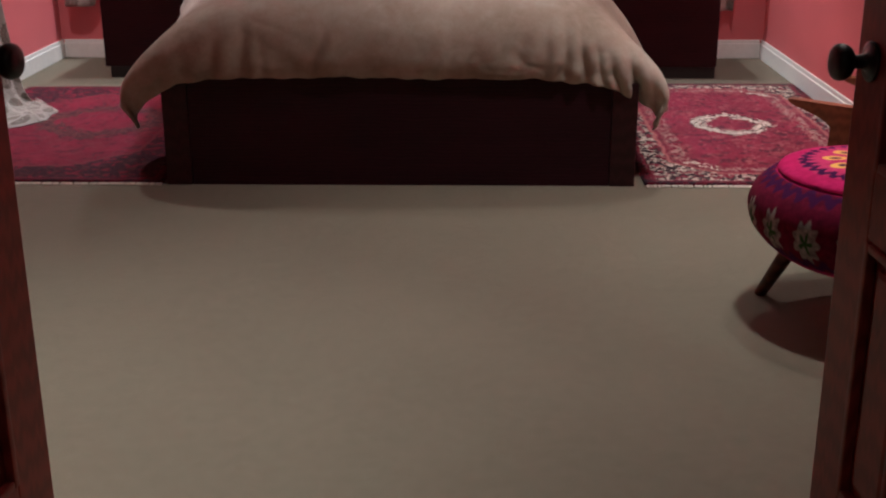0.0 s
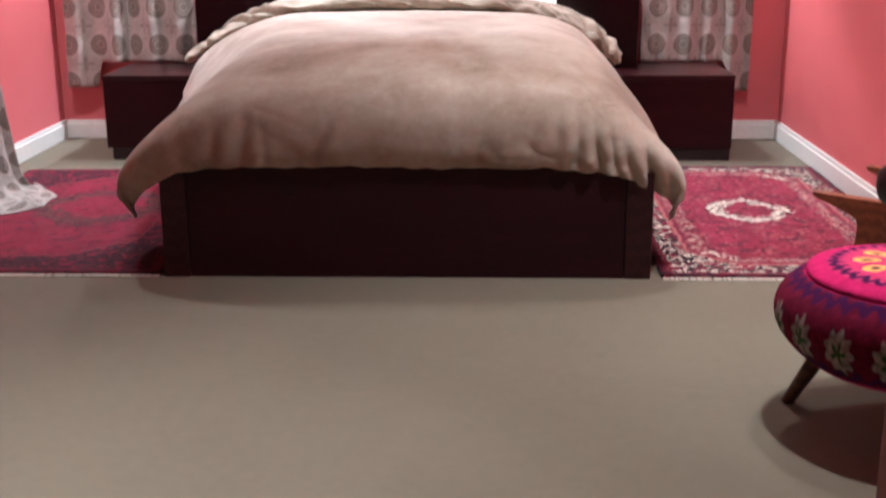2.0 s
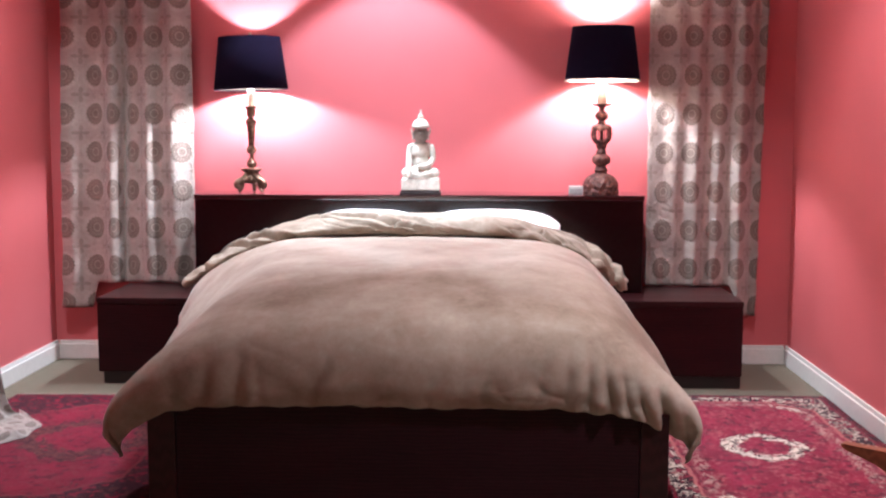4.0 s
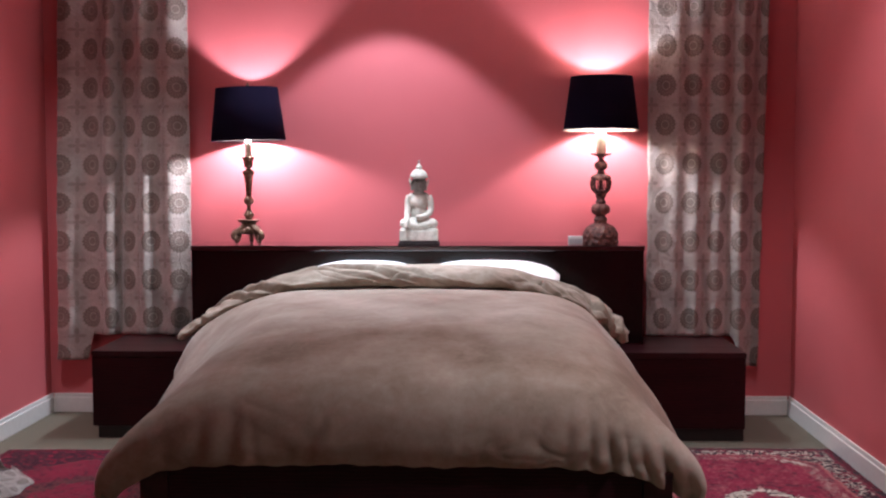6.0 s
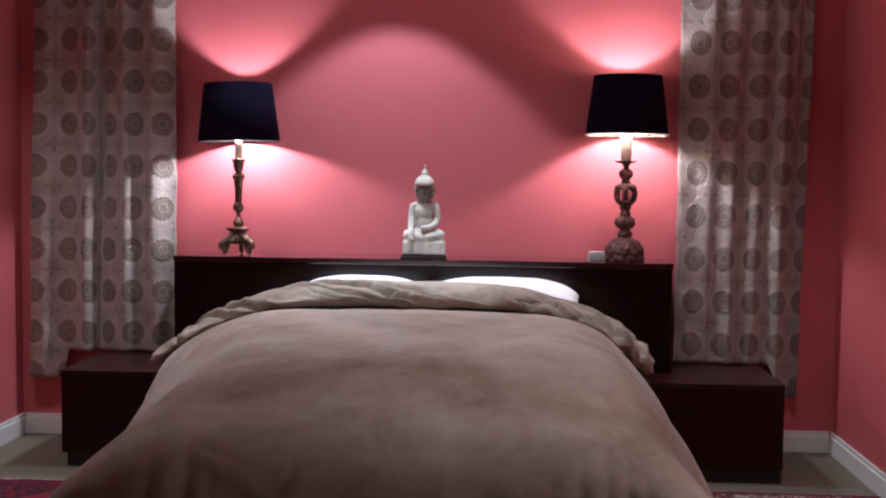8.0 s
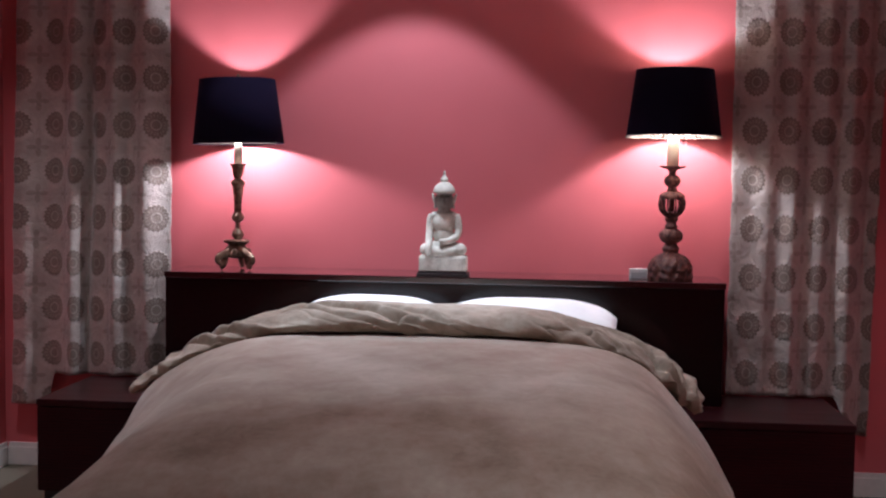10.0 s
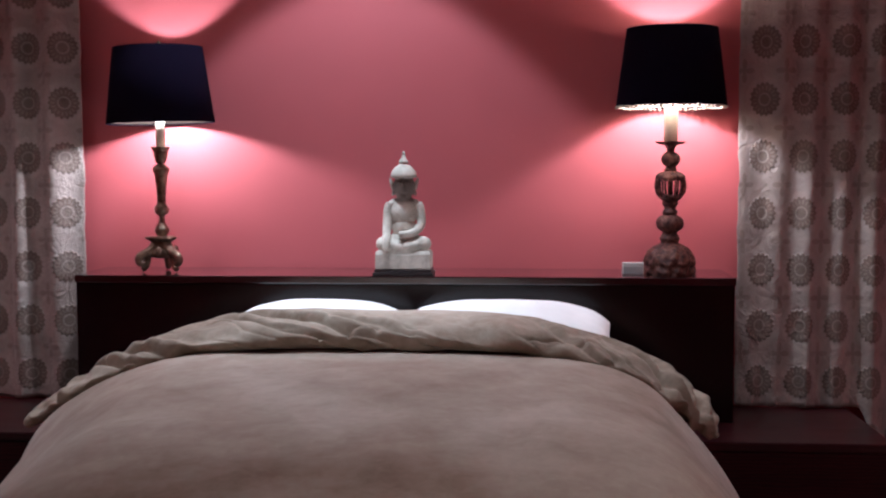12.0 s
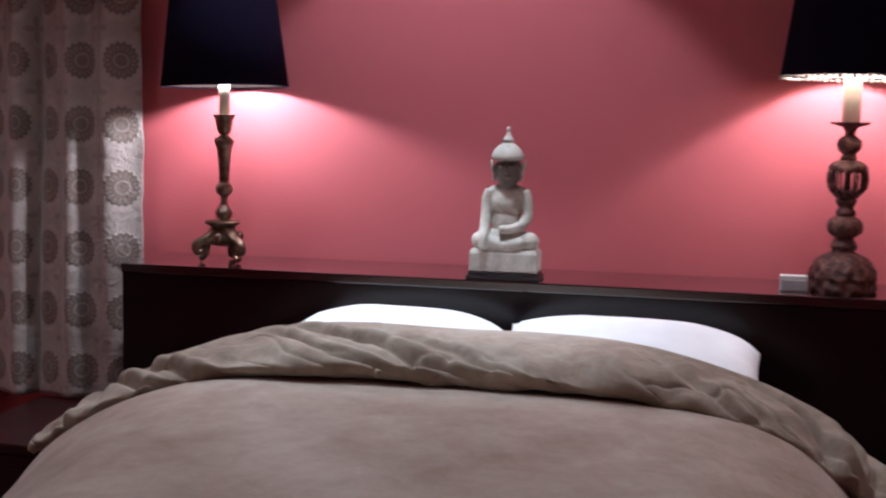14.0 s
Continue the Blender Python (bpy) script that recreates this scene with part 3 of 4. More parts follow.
door_leaf("door_1", (DOOR_L, FRONT, 0), 83.5, "open red mahogany panelled door leaf with black knob")
door_leaf("door_2", (DOOR_R, FRONT, 0), 94.3, "open red mahogany panelled door leaf with black knob")

# ---- headboard and bedside platforms ----
HX0, HX1, HY, HZ = -1.228, 1.048, 2.304, 0.918
hb = thing("headboard", (0, HY, 0), "dark mahogany box headboard with a deep shelf top", "headboard")
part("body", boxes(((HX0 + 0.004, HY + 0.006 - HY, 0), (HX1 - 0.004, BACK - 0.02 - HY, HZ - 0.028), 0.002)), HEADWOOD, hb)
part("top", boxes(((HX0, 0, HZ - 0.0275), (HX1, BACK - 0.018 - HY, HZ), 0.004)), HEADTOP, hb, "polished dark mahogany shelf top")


def l_prism(poly, z0, z1):
    bm = bmesh.new()
    lo = [bm.verts.new((x, y, z0)) for x, y in poly]
    hi = [bm.verts.new((x, y, z1)) for x, y in poly]
    bm.faces.new(lo)
    bm.faces.new(hi)
    for i in range(len(poly)):
        j = (i + 1) % len(poly)
        bm.faces.new((lo[i], lo[j], hi[j], hi[i]))
    bmesh.ops.recalc_face_normals(bm, faces=bm.faces)
    bmesh.ops.bevel(bm, geom=list(bm.edges), offset=0.003, segments=2, affect="EDGES")
    return bm


def bedside(name, outer, inner, head, sign, inset):
    n = thing(name, (outer, 2.009, 0), "low dark mahogany bedside box on a recessed plinth", "bedside table", "bedside tables")
    o, i, h = 0.0, inner - outer, head - outer - sign * 0.003
    poly = lambda e, f: [(o + sign * -e, f), (i, f), (i, 0.290), (h, 0.290), (h, 0.560 - f * 0.5), (o + sign * -e, 0.560 - f * 0.5)]  # noqa: E731
    part("body", l_prism(poly(0.002, 0.004), 0.062, 0.400), MAHOGANY, n)
    part("top", l_prism(poly(0.0, 0.0), 0.4005, 0.4275), PLATTOP, n, "polished dark mahogany top")
    part("plinth", l_prism(poly(inset, 0.02), 0.0, 0.0615), STAND, n)
    return n


bedside("bedside_table", -1.645, -0.845, HX0, -1, 0.022)
bedside("bedside_table", 1.491, 0.845, HX1, 1, 0.005)

# ---- bed ----
bed = thing("bed", (0, 0, 0), "queen bed with a dark mahogany box frame", "bed")
part("footboard", boxes(((-0.735, 0.006, 0.0), (0.735, 0.050, 0.385), 0.003)), BEDWOOD, bed)
for sx in (-1, 1):
    part("post", boxes(((min(sx * 0.7355, sx * 0.825), 0.0, 0.0), (max(sx * 0.7355, sx * 0.825), 0.090, 0.365), 0.004)), POSTWOOD, bed)
    part("side_rail", boxes(((min(sx * 0.785, sx * 0.822), 0.0905, 0.03), (max(sx * 0.785, sx * 0.822), 2.000, 0.34), 0.003)), BEDWOOD, bed)
part("slat_deck", boxes(((-0.78, 0.06, 0.22), (0.78, 2.0, 0.25), 0)), BEDWOOD, bed)
mattress = thing("mattress", (0, 1.2, 0.252), "thick white mattress in the bed frame", "mattress")
part("ticking", boxes(((-0.74, -1.08, 0.0), (0.74, 1.08, 0.255), 0.06)), COTTON, mattress, "", True)

RIGHT_X = [(0, 0.0), (0.35, 0.395), (0.5, 0.56), (0.62, 0.675), (0.74, 0.768), (0.87, 0.857), (1.0, 0.94)]
RIGHT_Z = [(0, 0.0), (0.35, 0.012), (0.5, 0.038), (0.62, 0.09), (0.74, 0.185), (0.87, 0.31), (1.0, 0.47)]
LEFT_X = [(0, 0.0), (0.35, 0.42), (0.5, 0.58), (0.62, 0.70), (0.74, 0.81), (0.87, 0.92), (1.0, 1.02)]
LEFT_Z = [(0, 0.0), (0.35, 0.010), (0.5, 0.035), (0.62, 0.10), (0.74, 0.20), (0.87, 0.325), (1.0, 0.47)]
LEFT2_X = [(0, 0.0), (0.35, 0.43), (0.5, 0.625), (0.62, 0.758), (0.74, 0.888), (0.87, 1.015), (1.0, 1.10)]
LEFT2_Z = [(0, 0.0), (0.35, 0.008), (0.5, 0.022), (0.62, 0.052), (0.74, 0.106), (0.87, 0.202), (1.0, 0.35)]
RIGHT_FOOT = [(0, 0.0), (0.35, 0.41), (0.5, 0.58), (0.62, 0.705), (0.74, 0.815), (0.85, 0.905), (0.93, 0.935), (1.0, 0.920)]
LEFT_FOOT = [(0, 0.0), (0.35, 0.43), (0.5, 0.61), (0.62, 0.75), (0.74, 0.88), (0.85, 0.965), (0.93, 0.995), (1.0, 0.992)]
ALONG = [(0, -0.012), (0.1, -0.032), (0.2, -0.016), (0.3, 0.065), (0.42, 0.25), (0.55, 0.50), (0.7, 0.85), (0.85, 1.25), (1.0, 1.80)]
CROWN = [(0, 0.388), (0.1, 0.462), (0.2, 0.555), (0.3, 0.640), (0.42, 0.705), (0.55, 0.742), (0.7, 0.765), (0.85, 0.775), (1.0, 0.770)]


CREASES = [(0.36, 0.10, 0.008, 0.016), (0.44, 0.04, 0.012, 0.018), (0.515, -0.04, 0.028, 0.020), (0.585, -0.16, 0.036, 0.022), (0.65, -0.26, 0.040, 0.022), (0.715, -0.34, 0.036, 0.024),
           (0.79, -0.30, 0.030, 0.026), (-0.26, 0.30, 0.010, 0.016), (-0.39, -0.04, 0.006, 0.016), (-0.46, 0.10, 0.018, 0.020), (-0.56, 0.16, 0.014, 0.022), (-0.66, 0.22, 0.008, 0.024)]


def ridge(v):
    return 1 - abs(v) * 2


def duvet_point(a, b):
    """a: across, -1..1; b: 0 at the front hem, 1 under the turned-back end."""
    s, side = abs(a), (1 if a > 0 else -1)
    y, crown = table(ALONG, b), table(CROWN, b)
    wide, fall = (table(RIGHT_X, s), table(RIGHT_Z, s)) if side > 0 else (table(LEFT_X, s), table(LEFT_Z, s))
    head = ease((y - 0.80) / 0.75)
    foot = ease((0.5 - b) / 0.3)
    wide = lerp(wide, table(RIGHT_FOOT if side > 0 else LEFT_FOOT, s), foot)
    if side < 0:
        wide, fall = lerp(wide, table(LEFT2_X, s), head), lerp(fall, table(LEFT2_Z, s), head)
    front = ease((0.45 - b) / 0.45)
    z = crown - fall * lerp(1.0, 0.22, front)
    # the two foot corners round off and hang as loose flaps
    corner = (0.5 * ease((s - 0.66) / 0.34) + 0.5 * max(0.0, (s - 0.66) / 0.34)) * ease((0.34 - b) / 0.34)
    z -= corner * (0.105 if side > 0 else 0.115)
    y += corner * 0.13
    wide *= lerp(1.0, 0.955, front)
    wide += corner * (0.02 if side > 0 else 0.0)
    x = side * wide
    # gathers running down to the hem, deeper towards one foot corner
    low = ease((0.36 - b) / 0.36)
    for at, lean, deep, wide_g in CREASES:
        d = (a - at - lean * b - 0.012 * nz(b * 7, at * 9)) / wide_g
        y += 0.95 * deep * low * math.exp(-d * d) * (0.35 + 0.65 * ease(b / 0.10))
        y -= 0.50 * deep * low * math.exp(-((d - 1.9) ** 2))
    crumple = abs(nz(a * 9 + 1.5 * nz(a * 3, b * 5, 2.0), b * 7 - a * 2, 4.0)) + 0.5 * abs(nz(a * 19, b * 15 + a * 4, 8.0))
    y -= (0.011 * crumple - 0.004) * low * ease((s + 0.12) / 0.5)
    y += 0.010 * low * nz(a * 8, b * 4, 5.0)
    z += 0.010 * low * nz(a * 16, b * 6, 7.0)
    sidelow = ease((s - 0.62) / 0.38) * (1 - front)
    x += side * 0.018 * sidelow * (math.sin(y * 9 + side) + nz(y * 5, side * 3.0))
    # puffs and dents over the whole cloth
    z += 0.014 * nz(a * 2.6, y * 2.2, 1.0) + 0.005 * nz(a * 6, y * 5.5, 5.0)
    # the front hem waves a little
    z += ease((0.12 - b) / 0.12) * (0.014 * nz(a * 6.0, 9.0) + 0.003 * nz(a * 22.0, 2.0))
    return Vector((x, y, z))


bm = grid_sheet(220, 170, lambda u, v: duvet_point(u * 2 - 1, v))
duvet = thing("duvet", (0, 0.9, 0.7), "taupe brushed-suede duvet turned back below the pillows", "duvet")
cover = part("cover", bm, SUEDE, duvet, smooth=True)
cover.location = (0, -0.9, -0.7)
thicken(cover, 0.014, 0)

FOLD_X = [(0, -1.105), (0.08, -1.0), (0.2, -0.80), (0.35, -0.48), (0.5, -0.10), (0.65, 0.28), (0.8, 0.59), (0.9, 0.748), (1.0, 0.860)]
FOLD_Z = [(0, 0.532), (0.08, 0.594), (0.2, 0.694), (0.35, 0.764), (0.5, 0.772), (0.65, 0.766), (0.8, 0.700), (0.9, 0.612), (1.0, 0.520)]
FOLD_H = [(0, 0.034), (0.08, 0.052), (0.2, 0.070), (0.35, 0.090), (0.5, 0.090), (0.65, 0.087), (0.8, 0.076), (0.92, 0.078), (1.0, 0.055)]
BAND_Y = [(0, 1.690), (0.12, 1.590), (0.28, 1.555), (0.45, 1.610), (0.62, 1.70), (0.8, 1.83), (1.0, 1.98)]
BAND_H = [(0, 0.02), (0.12, 0.13), (0.28, 0.46), (0.45, 0.83), (0.62, 1.0), (0.8, 0.98), (1.0, 0.60)]

FOLD_CREASES = [(0.075, 0.06, 0.014, 0.010), (0.13, 0.26, 0.020, 0.009), (0.185, 0.20, 0.022, 0.012), (0.235, -0.12, 0.008, 0.012), (0.30, 0.20, 0.006, 0.020), (0.33, 0.34, 0.016, 0.009), (0.39, 0.36, 0.022, 0.010), (0.45, 0.30, 0.010, 0.009),
                (0.50, -0.10, 0.006, 0.016), (0.60, 0.10, 0.008, 0.020), (0.69, 0.22, 0.010, 0.010), (0.735, -0.08, 0.008, 0.014), (0.80, 0.34, 0.018, 0.009), (0.845, 0.10, 0.020, 0.012), (0.885, 0.22, 0.014, 0.007), (0.935, 0.04, 0.018, 0.010)]


def fold_point(u, v):
    """u: along the roll from one drooping end to the other; v: over the roll from its front foot to its back."""
    x, zc, h = table(FOLD_X, u), table(FOLD_Z, u), table(FOLD_H, u)
    tilt = (table(FOLD_Z, min(1, u + 0.02)) - table(FOLD_Z, max(0, u - 0.02))) / (table(FOLD_X, min(1, u + 0.02)) - table(FOLD_X, max(0, u - 0.02)))
    n = Vector((-tilt, 0, 1)).normalized()
    squeeze = lerp(1.0, 0.7, ease((abs(u - 0.5) - 0.36) / 0.14))
    y = 1.74 + (table(BAND_Y, v) - 1.74) * squeeze + 0.018 * nz(u * 4, 4.0) * (1 - v)
    out = h * table(BAND_H, v)
    # slanting creases where the cloth was twisted back
    calm = math.sin(math.pi * min(1.0, v * 1.15)) * ease((v - 0.06) / 0.2) if v < 0.87 else 0.0
    for at, run, deep, wide_g in FOLD_CREASES:
        d = (u - at - run * (0.66 - v) - 0.022 * nz(v * 4, at * 11)) / wide_g
        fade = ease((v - 0.10) / 0.12) * ease((0.86 - v) / 0.25)
        out += deep * fade * (0.75 * math.exp(-((d - 1.7) / 1.1) ** 2) - math.exp(-abs(d) ** 1.4))
    # short, sharp puckers between the long creases
    out -= 0.012 * calm * max(0.0, 1 - abs(nz(u * 22 + v * 5, v * 3 - u * 6, 15.0)) / 0.07) * ease((nz(u * 6, v * 2, 18.0) + 0.15) / 0.3)
    bunch = ease((u - 0.80) / 0.1) + ease((0.22 - u) / 0.12) * 0.7
    out += calm * (0.008 * nz(u * 9, v * 4, 6.0) + bunch * (0.018 * nz(u * 26, v * 4 + u * 8, 3.0) + 0.010 * nz(u * 55, v * 9, 4.0)) + 0.006 * nz(u * 30, v * 8 + u * 10, 9.0) - 0.014 * abs(nz(u * 15 + v * 3, v * 4, 12.0)))
    p = Vector((x, y, zc)) + n * out
    p.x += 0.015 * nz(v * 5, u * 3, 8.0) * (1 if u > 0.9 or u < 0.1 else 0.3)
    return p


fold = part("turned_back_end", grid_sheet(420, 130, fold_point), SUEDE_BACK, duvet, "browner napped reverse of the duvet", smooth=True)
fold.location = (0, -0.9, -0.7)
thicken(fold, 0.006, 0)


def pillow(name, centre, half, tilt, turn, label, seed, ends):
    bm = bmesh.new()
    bmesh.ops.create_cube(bm, size=2.0)
    bmesh.ops.subdivide_edges(bm, edges=list(bm.edges), cuts=22, use_grid_fill=True)
    for v in bm.verts:
        x, y, z = v.co
        e = max(0.0, (1 - abs(x) ** 2.6)) ** 0.52 * max(0.0, (1 - min(1.0, abs(v.co.y)) ** 2.6)) ** 0.5
        end = ends[0] if x < 0 else ends[1]
        y *= 1 - end * abs(x) ** 3.0
        pinch = 1 - 0.05 * (1 - abs(y) ** 2) * abs(x) ** 4
        wr = 0.05 * nz(x * 3 + seed, y * 3, z) + 0.16 * abs(x) ** 4 * nz(x * 3 + y * 2, y * 7 + seed, z)
        v.co = Vector((x * half[0] * pinch, y * half[1] * (1 - 0.05 * (1 - x * x)), z * half[2] * (0.06 + 0.94 * e + wr * e)))
    p = thing(name, centre, label, "pillow", "pillows")
    p.rotation_euler = (radians(tilt), 0, radians(turn))
    part("case", bm, COTTON, p, smooth=True)
    return p


pillow("pillow", (-0.335, 2.07, 0.731), (0.305, 0.215, 0.095), 22, 2, "plump white cotton pillow against the headboard", 1.0, (0.55, 0.35))
pillow("pillow", (0.290, 2.06, 0.738), (0.335, 0.215, 0.095), 20, -2, "plump white cotton pillow with a creased end", 5.0, (0.10, 0.45))

# ---- curtains ----


def curtain(name, x0, x1, y, low, folds, cloth, seed, label, flare=(0.0, 0.0)):
    """A hanging cloth with soft folds; low(u): height of the hem across it; cloth: metres of cloth taken up to u; flare: the hem's spread at either side."""

    def place(u, v):
        hem = low(u)
        z = lerp(hem, CEIL - 0.01, v)
        wave = 0.0
        for at, deep, wide in folds:
            d = (u - at - 0.012 * math.sin(z * 2.1 + at * 9)) / wide
            wave += deep * math.exp(-d * d)
        wave += 0.004 * math.sin(u * 23 + seed + 0.6 * math.sin(z * 1.7)) + 0.014 * nz(u * 5, z * 1.3, seed) + 0.004 * nz(u * 9, z * 5, seed + 6)
        foot = ease((0.35 - v) / 0.35)
        wave += foot * 0.012 * nz(u * 13, z * 6, seed + 3)
        x = lerp(x0, x1, u) + 0.012 * nz(u * 4, z * 1.5, seed + 9) * math.sin(math.pi * u) + lerp(flare[0], flare[1], u) * (1 - v)
        x += (0.006 * nz(z * 9, seed, 2.0) + 0.004 * nz(z * 23, seed, 5.0)) * (2 * u - 1) ** 4
        return Vector((x, y - wave, z))

    c = thing(name, ((x0 + x1) / 2, y, CEIL), label, "curtain", "curtains")
    bm = grid_sheet(150, 120, place, lambda u, v: (table(cloth, u), lerp(low(u), CEIL, v) - 0.020))
    cl = part("cloth", bm, CURTAIN, c, smooth=True)
    cl.location = (-(x0 + x1) / 2, -y, -CEIL)
    thicken(cl, 0.003, 0)
    return c


curtain("curtain", -1.962, -1.292, 2.580, lambda u: 0.295 if u < 0.22 else lerp(0.295, 0.431, ease((u - 0.22) / 0.05)),
        [(0.40, 0.045, 0.055), (0.47, -0.035, 0.030), (0.66, 0.045, 0.050), (0.86, 0.040, 0.07), (0.10, 0.02, 0.08)],
        [(0, 0.066), (0.022, 0.0825), (0.265, 0.2475), (0.404, 0.4125), (0.537, 0.5775), (0.716, 0.7425), (0.919, 0.9075), (1, 0.975)], 0.0645, "silvery satin curtain with taupe medallions beside the headboard", (-0.052, 0.0))
curtain("curtain", 1.093, 1.716, 2.572, lambda u: 0.431 if u < 0.75 else lerp(0.431, 0.27, ease((u - 0.75) / 0.12)),
        [(0.24, 0.02, 0.07), (0.43, 0.028, 0.06), (0.62, 0.022, 0.06), (0.80, 0.038, 0.05), (0.94, -0.03, 0.04)],
        [(0, 0.143), (0.145, 0.2475), (0.375, 0.4125), (0.613, 0.5775), (0.809, 0.7425), (1, 0.905)], 0.1275, "silvery satin curtain with taupe medallions beside the headboard", (0.0, -0.045))


# ---- things on the headboard ----
def lampshade(parent, r0, z0, r1, z1, inside, words):
    outer = lathe([(r0, z0), (r1, z1)], 64)
    for f in [f for f in outer.faces if len(f.verts) > 4]:
        outer.faces.remove(f)
    sh = part("shade", outer, SHADE_OUT, parent, "tapered black cloth drum shade", True)
    thicken(sh, 0.002, 1)
    lin = lathe([(r0 - 0.0035, z0 + 0.005), (r1 - 0.003, z1 - 0.002)], 64)
    for f in [f for f in lin.faces if len(f.verts) > 4]:
        lin.faces.remove(f)
    part("lining", lin, inside, sh, words, True)
    bm = bmesh.new()
    for k in range(3):
        a = 2 * math.pi * k / 3
        tube([(0.012 * math.cos(a), 0.012 * math.sin(a), z1 - 0.02), (0.6 * r1 * math.cos(a), 0.6 * r1 * math.sin(a), z1 - 0.02), ((r1 - 0.004) * math.cos(a), (r1 - 0.004) * math.sin(a), z1 - 0.006)], [0.0018] * 3, 6, bm)
    part("spider", bm, BRASS, sh)
    return sh


# brass candlestick lamp on three scrolled feet
lamp = thing("table_lamp", (-0.957, LAMP_Y, HZ), "brass candlestick table lamp with black shade, lit", "table lamp", "bedside lamps")
part("stem", lathe(smooth_profile([(0.010, 0.085), (0.020, 0.100), (0.018, 0.118), (0.012, 0.124), (0.023, 0.140), (0.025, 0.152), (0.016, 0.168), (0.011, 0.178), (0.011, 0.200), (0.021, 0.208), (0.026, 0.222), (0.021, 0.236),
                                   (0.015, 0.246), (0.017, 0.290), (0.021, 0.330), (0.0245, 0.352), (0.029, 0.358), (0.029, 0.370), (0.020, 0.378), (0.012, 0.386)], 4), 36), BRASS, lamp, smooth=True)
part("cup", lathe(smooth_profile([(0.011, 0.384), (0.020, 0.396), (0.025, 0.418), (0.026, 0.430), (0.033, 0.443), (0.031, 0.446), (0.017, 0.440)], 4), 36), BRASS, lamp, smooth=True)
part("candle_sleeve", lathe([(0.0165, 0.440), (0.0165, 0.560), (0.010, 0.562)], 28), CANDLE, lamp, "ivory candle tube", True)
body = lathe(smooth_profile([(0.044, 0.128), (0.052, 0.124), (0.050, 0.117), (0.036, 0.108), (0.034, 0.088), (0.042, 0.068), (0.036, 0.054), (0.012, 0.048)], 3), 48, lambda a, z: 0.13 * math.cos(3 * a + math.pi / 2))
part("base", body, BRASS, lamp, smooth=True)
for k in range(3):
    a = radians(-90 + 120 * k + 60)
    ca, sa = math.cos(a), math.sin(a)
    path = [(0.026, 0.092), (0.038, 0.078), (0.058, 0.066), (0.077, 0.058), (0.085, 0.043), (0.077, 0.031), (0.066, 0.035), (0.067, 0.045)]
    bm = tube(smooth_profile([(r * ca, r * sa, z) for r, z in path], 4), [lerp(0.020, 0.0085, i / 28) for i in range(29)], 12)
    tube(smooth_profile([(0.052 * ca, 0.052 * sa, 0.064), (0.056 * ca, 0.056 * sa, 0.026), (0.074 * ca, 0.074 * sa, 0.0095)], 4), [0.014, 0.013, 0.012, 0.011, 0.010, 0.010, 0.011, 0.0105, 0.0085], 10, bm)
    part("foot", bm, BRASS, lamp, smooth=True)
    m = bmesh.new()
    ellipsoid(m, (0.046 * math.cos(a + 1.047), 0.046 * math.sin(a + 1.047), 0.078), (0.012, 0.012, 0.014), u=12, v=8)
    part("boss", m, BRASS, lamp, smooth=True)
tilted = lampshade(lamp, 0.188, 0.528, 0.155, 0.795, SHADE_DARK, "dark bronze lining")
tilted.rotation_euler, tilted.location = (0, radians(-1.5), 0), (0.017, 0, 0)
part("harp", tube([(0, 0, 0.56), (0, 0.045, 0.62), (0, 0.05, 0.72), (0, 0, 0.79)], [0.002] * 4, 6), BRASS, lamp)
part("bulb", lathe(smooth_profile([(0.010, 0.563), (0.016, 0.595), (0.026, 0.650), (0.020, 0.690), (0.001, 0.702)], 4), 20), BULBGLASS, lamp, "glowing bulb", True).visible_shadow = False
part("finial", lathe(smooth_profile([(0.004, 0.786), (0.006, 0.797), (0.010, 0.806), (0.007, 0.814), (0.001, 0.822)], 3), 14), BRASS, lamp, smooth=True)

# carved wooden candlestick lamp
lamp2 = thing("table_lamp", (0.841, LAMP_Y, HZ), "carved red-brown wooden candlestick lamp, black shade, lit", "table lamp", "bedside lamps")
lamp2.scale = (0.969, 0.969, 0.969)
lump = lambda a, z: 0.045 * math.sin(9 * a + 50 * z) * math.sin(130 * z) + 0.03 * math.sin(16 * a - 90 * z)  # noqa: E731
dome = lathe(smooth_profile([(0.091, 0.0), (0.093, 0.012), (0.089, 0.030), (0.092, 0.044), (0.082, 0.072), (0.064, 0.094), (0.046, 0.104), (0.030, 0.112)], 5), 72, lump)
part("base", dome, BRONZE, lamp2, smooth=True)
part("lower_stem", lathe(smooth_profile([(0.034, 0.100), (0.031, 0.115), (0.036, 0.128), (0.026, 0.146), (0.024, 0.156)], 4), 36), BRONZE, lamp2, smooth=True)
part("lower_knop", lathe(smooth_profile([(0.022, 0.150), (0.042, 0.164), (0.049, 0.182), (0.042, 0.200), (0.024, 0.212)], 5), 60, lambda a, z: 0.05 * math.sin(9 * a) * math.sin(70 * z)), BRONZE, lamp2, smooth=True)
part("middle_stem", lathe(smooth_profile([(0.022, 0.208), (0.027, 0.222), (0.020, 0.236), (0.028, 0.252), (0.024, 0.266)], 4), 36), BRONZE, lamp2, smooth=True)
part("cage_floor", lathe(smooth_profile([(0.014, 0.258), (0.030, 0.264), (0.038, 0.272), (0.036, 0.280), (0.020, 0.284)], 4), 36), BRONZE, lamp2, smooth=True)
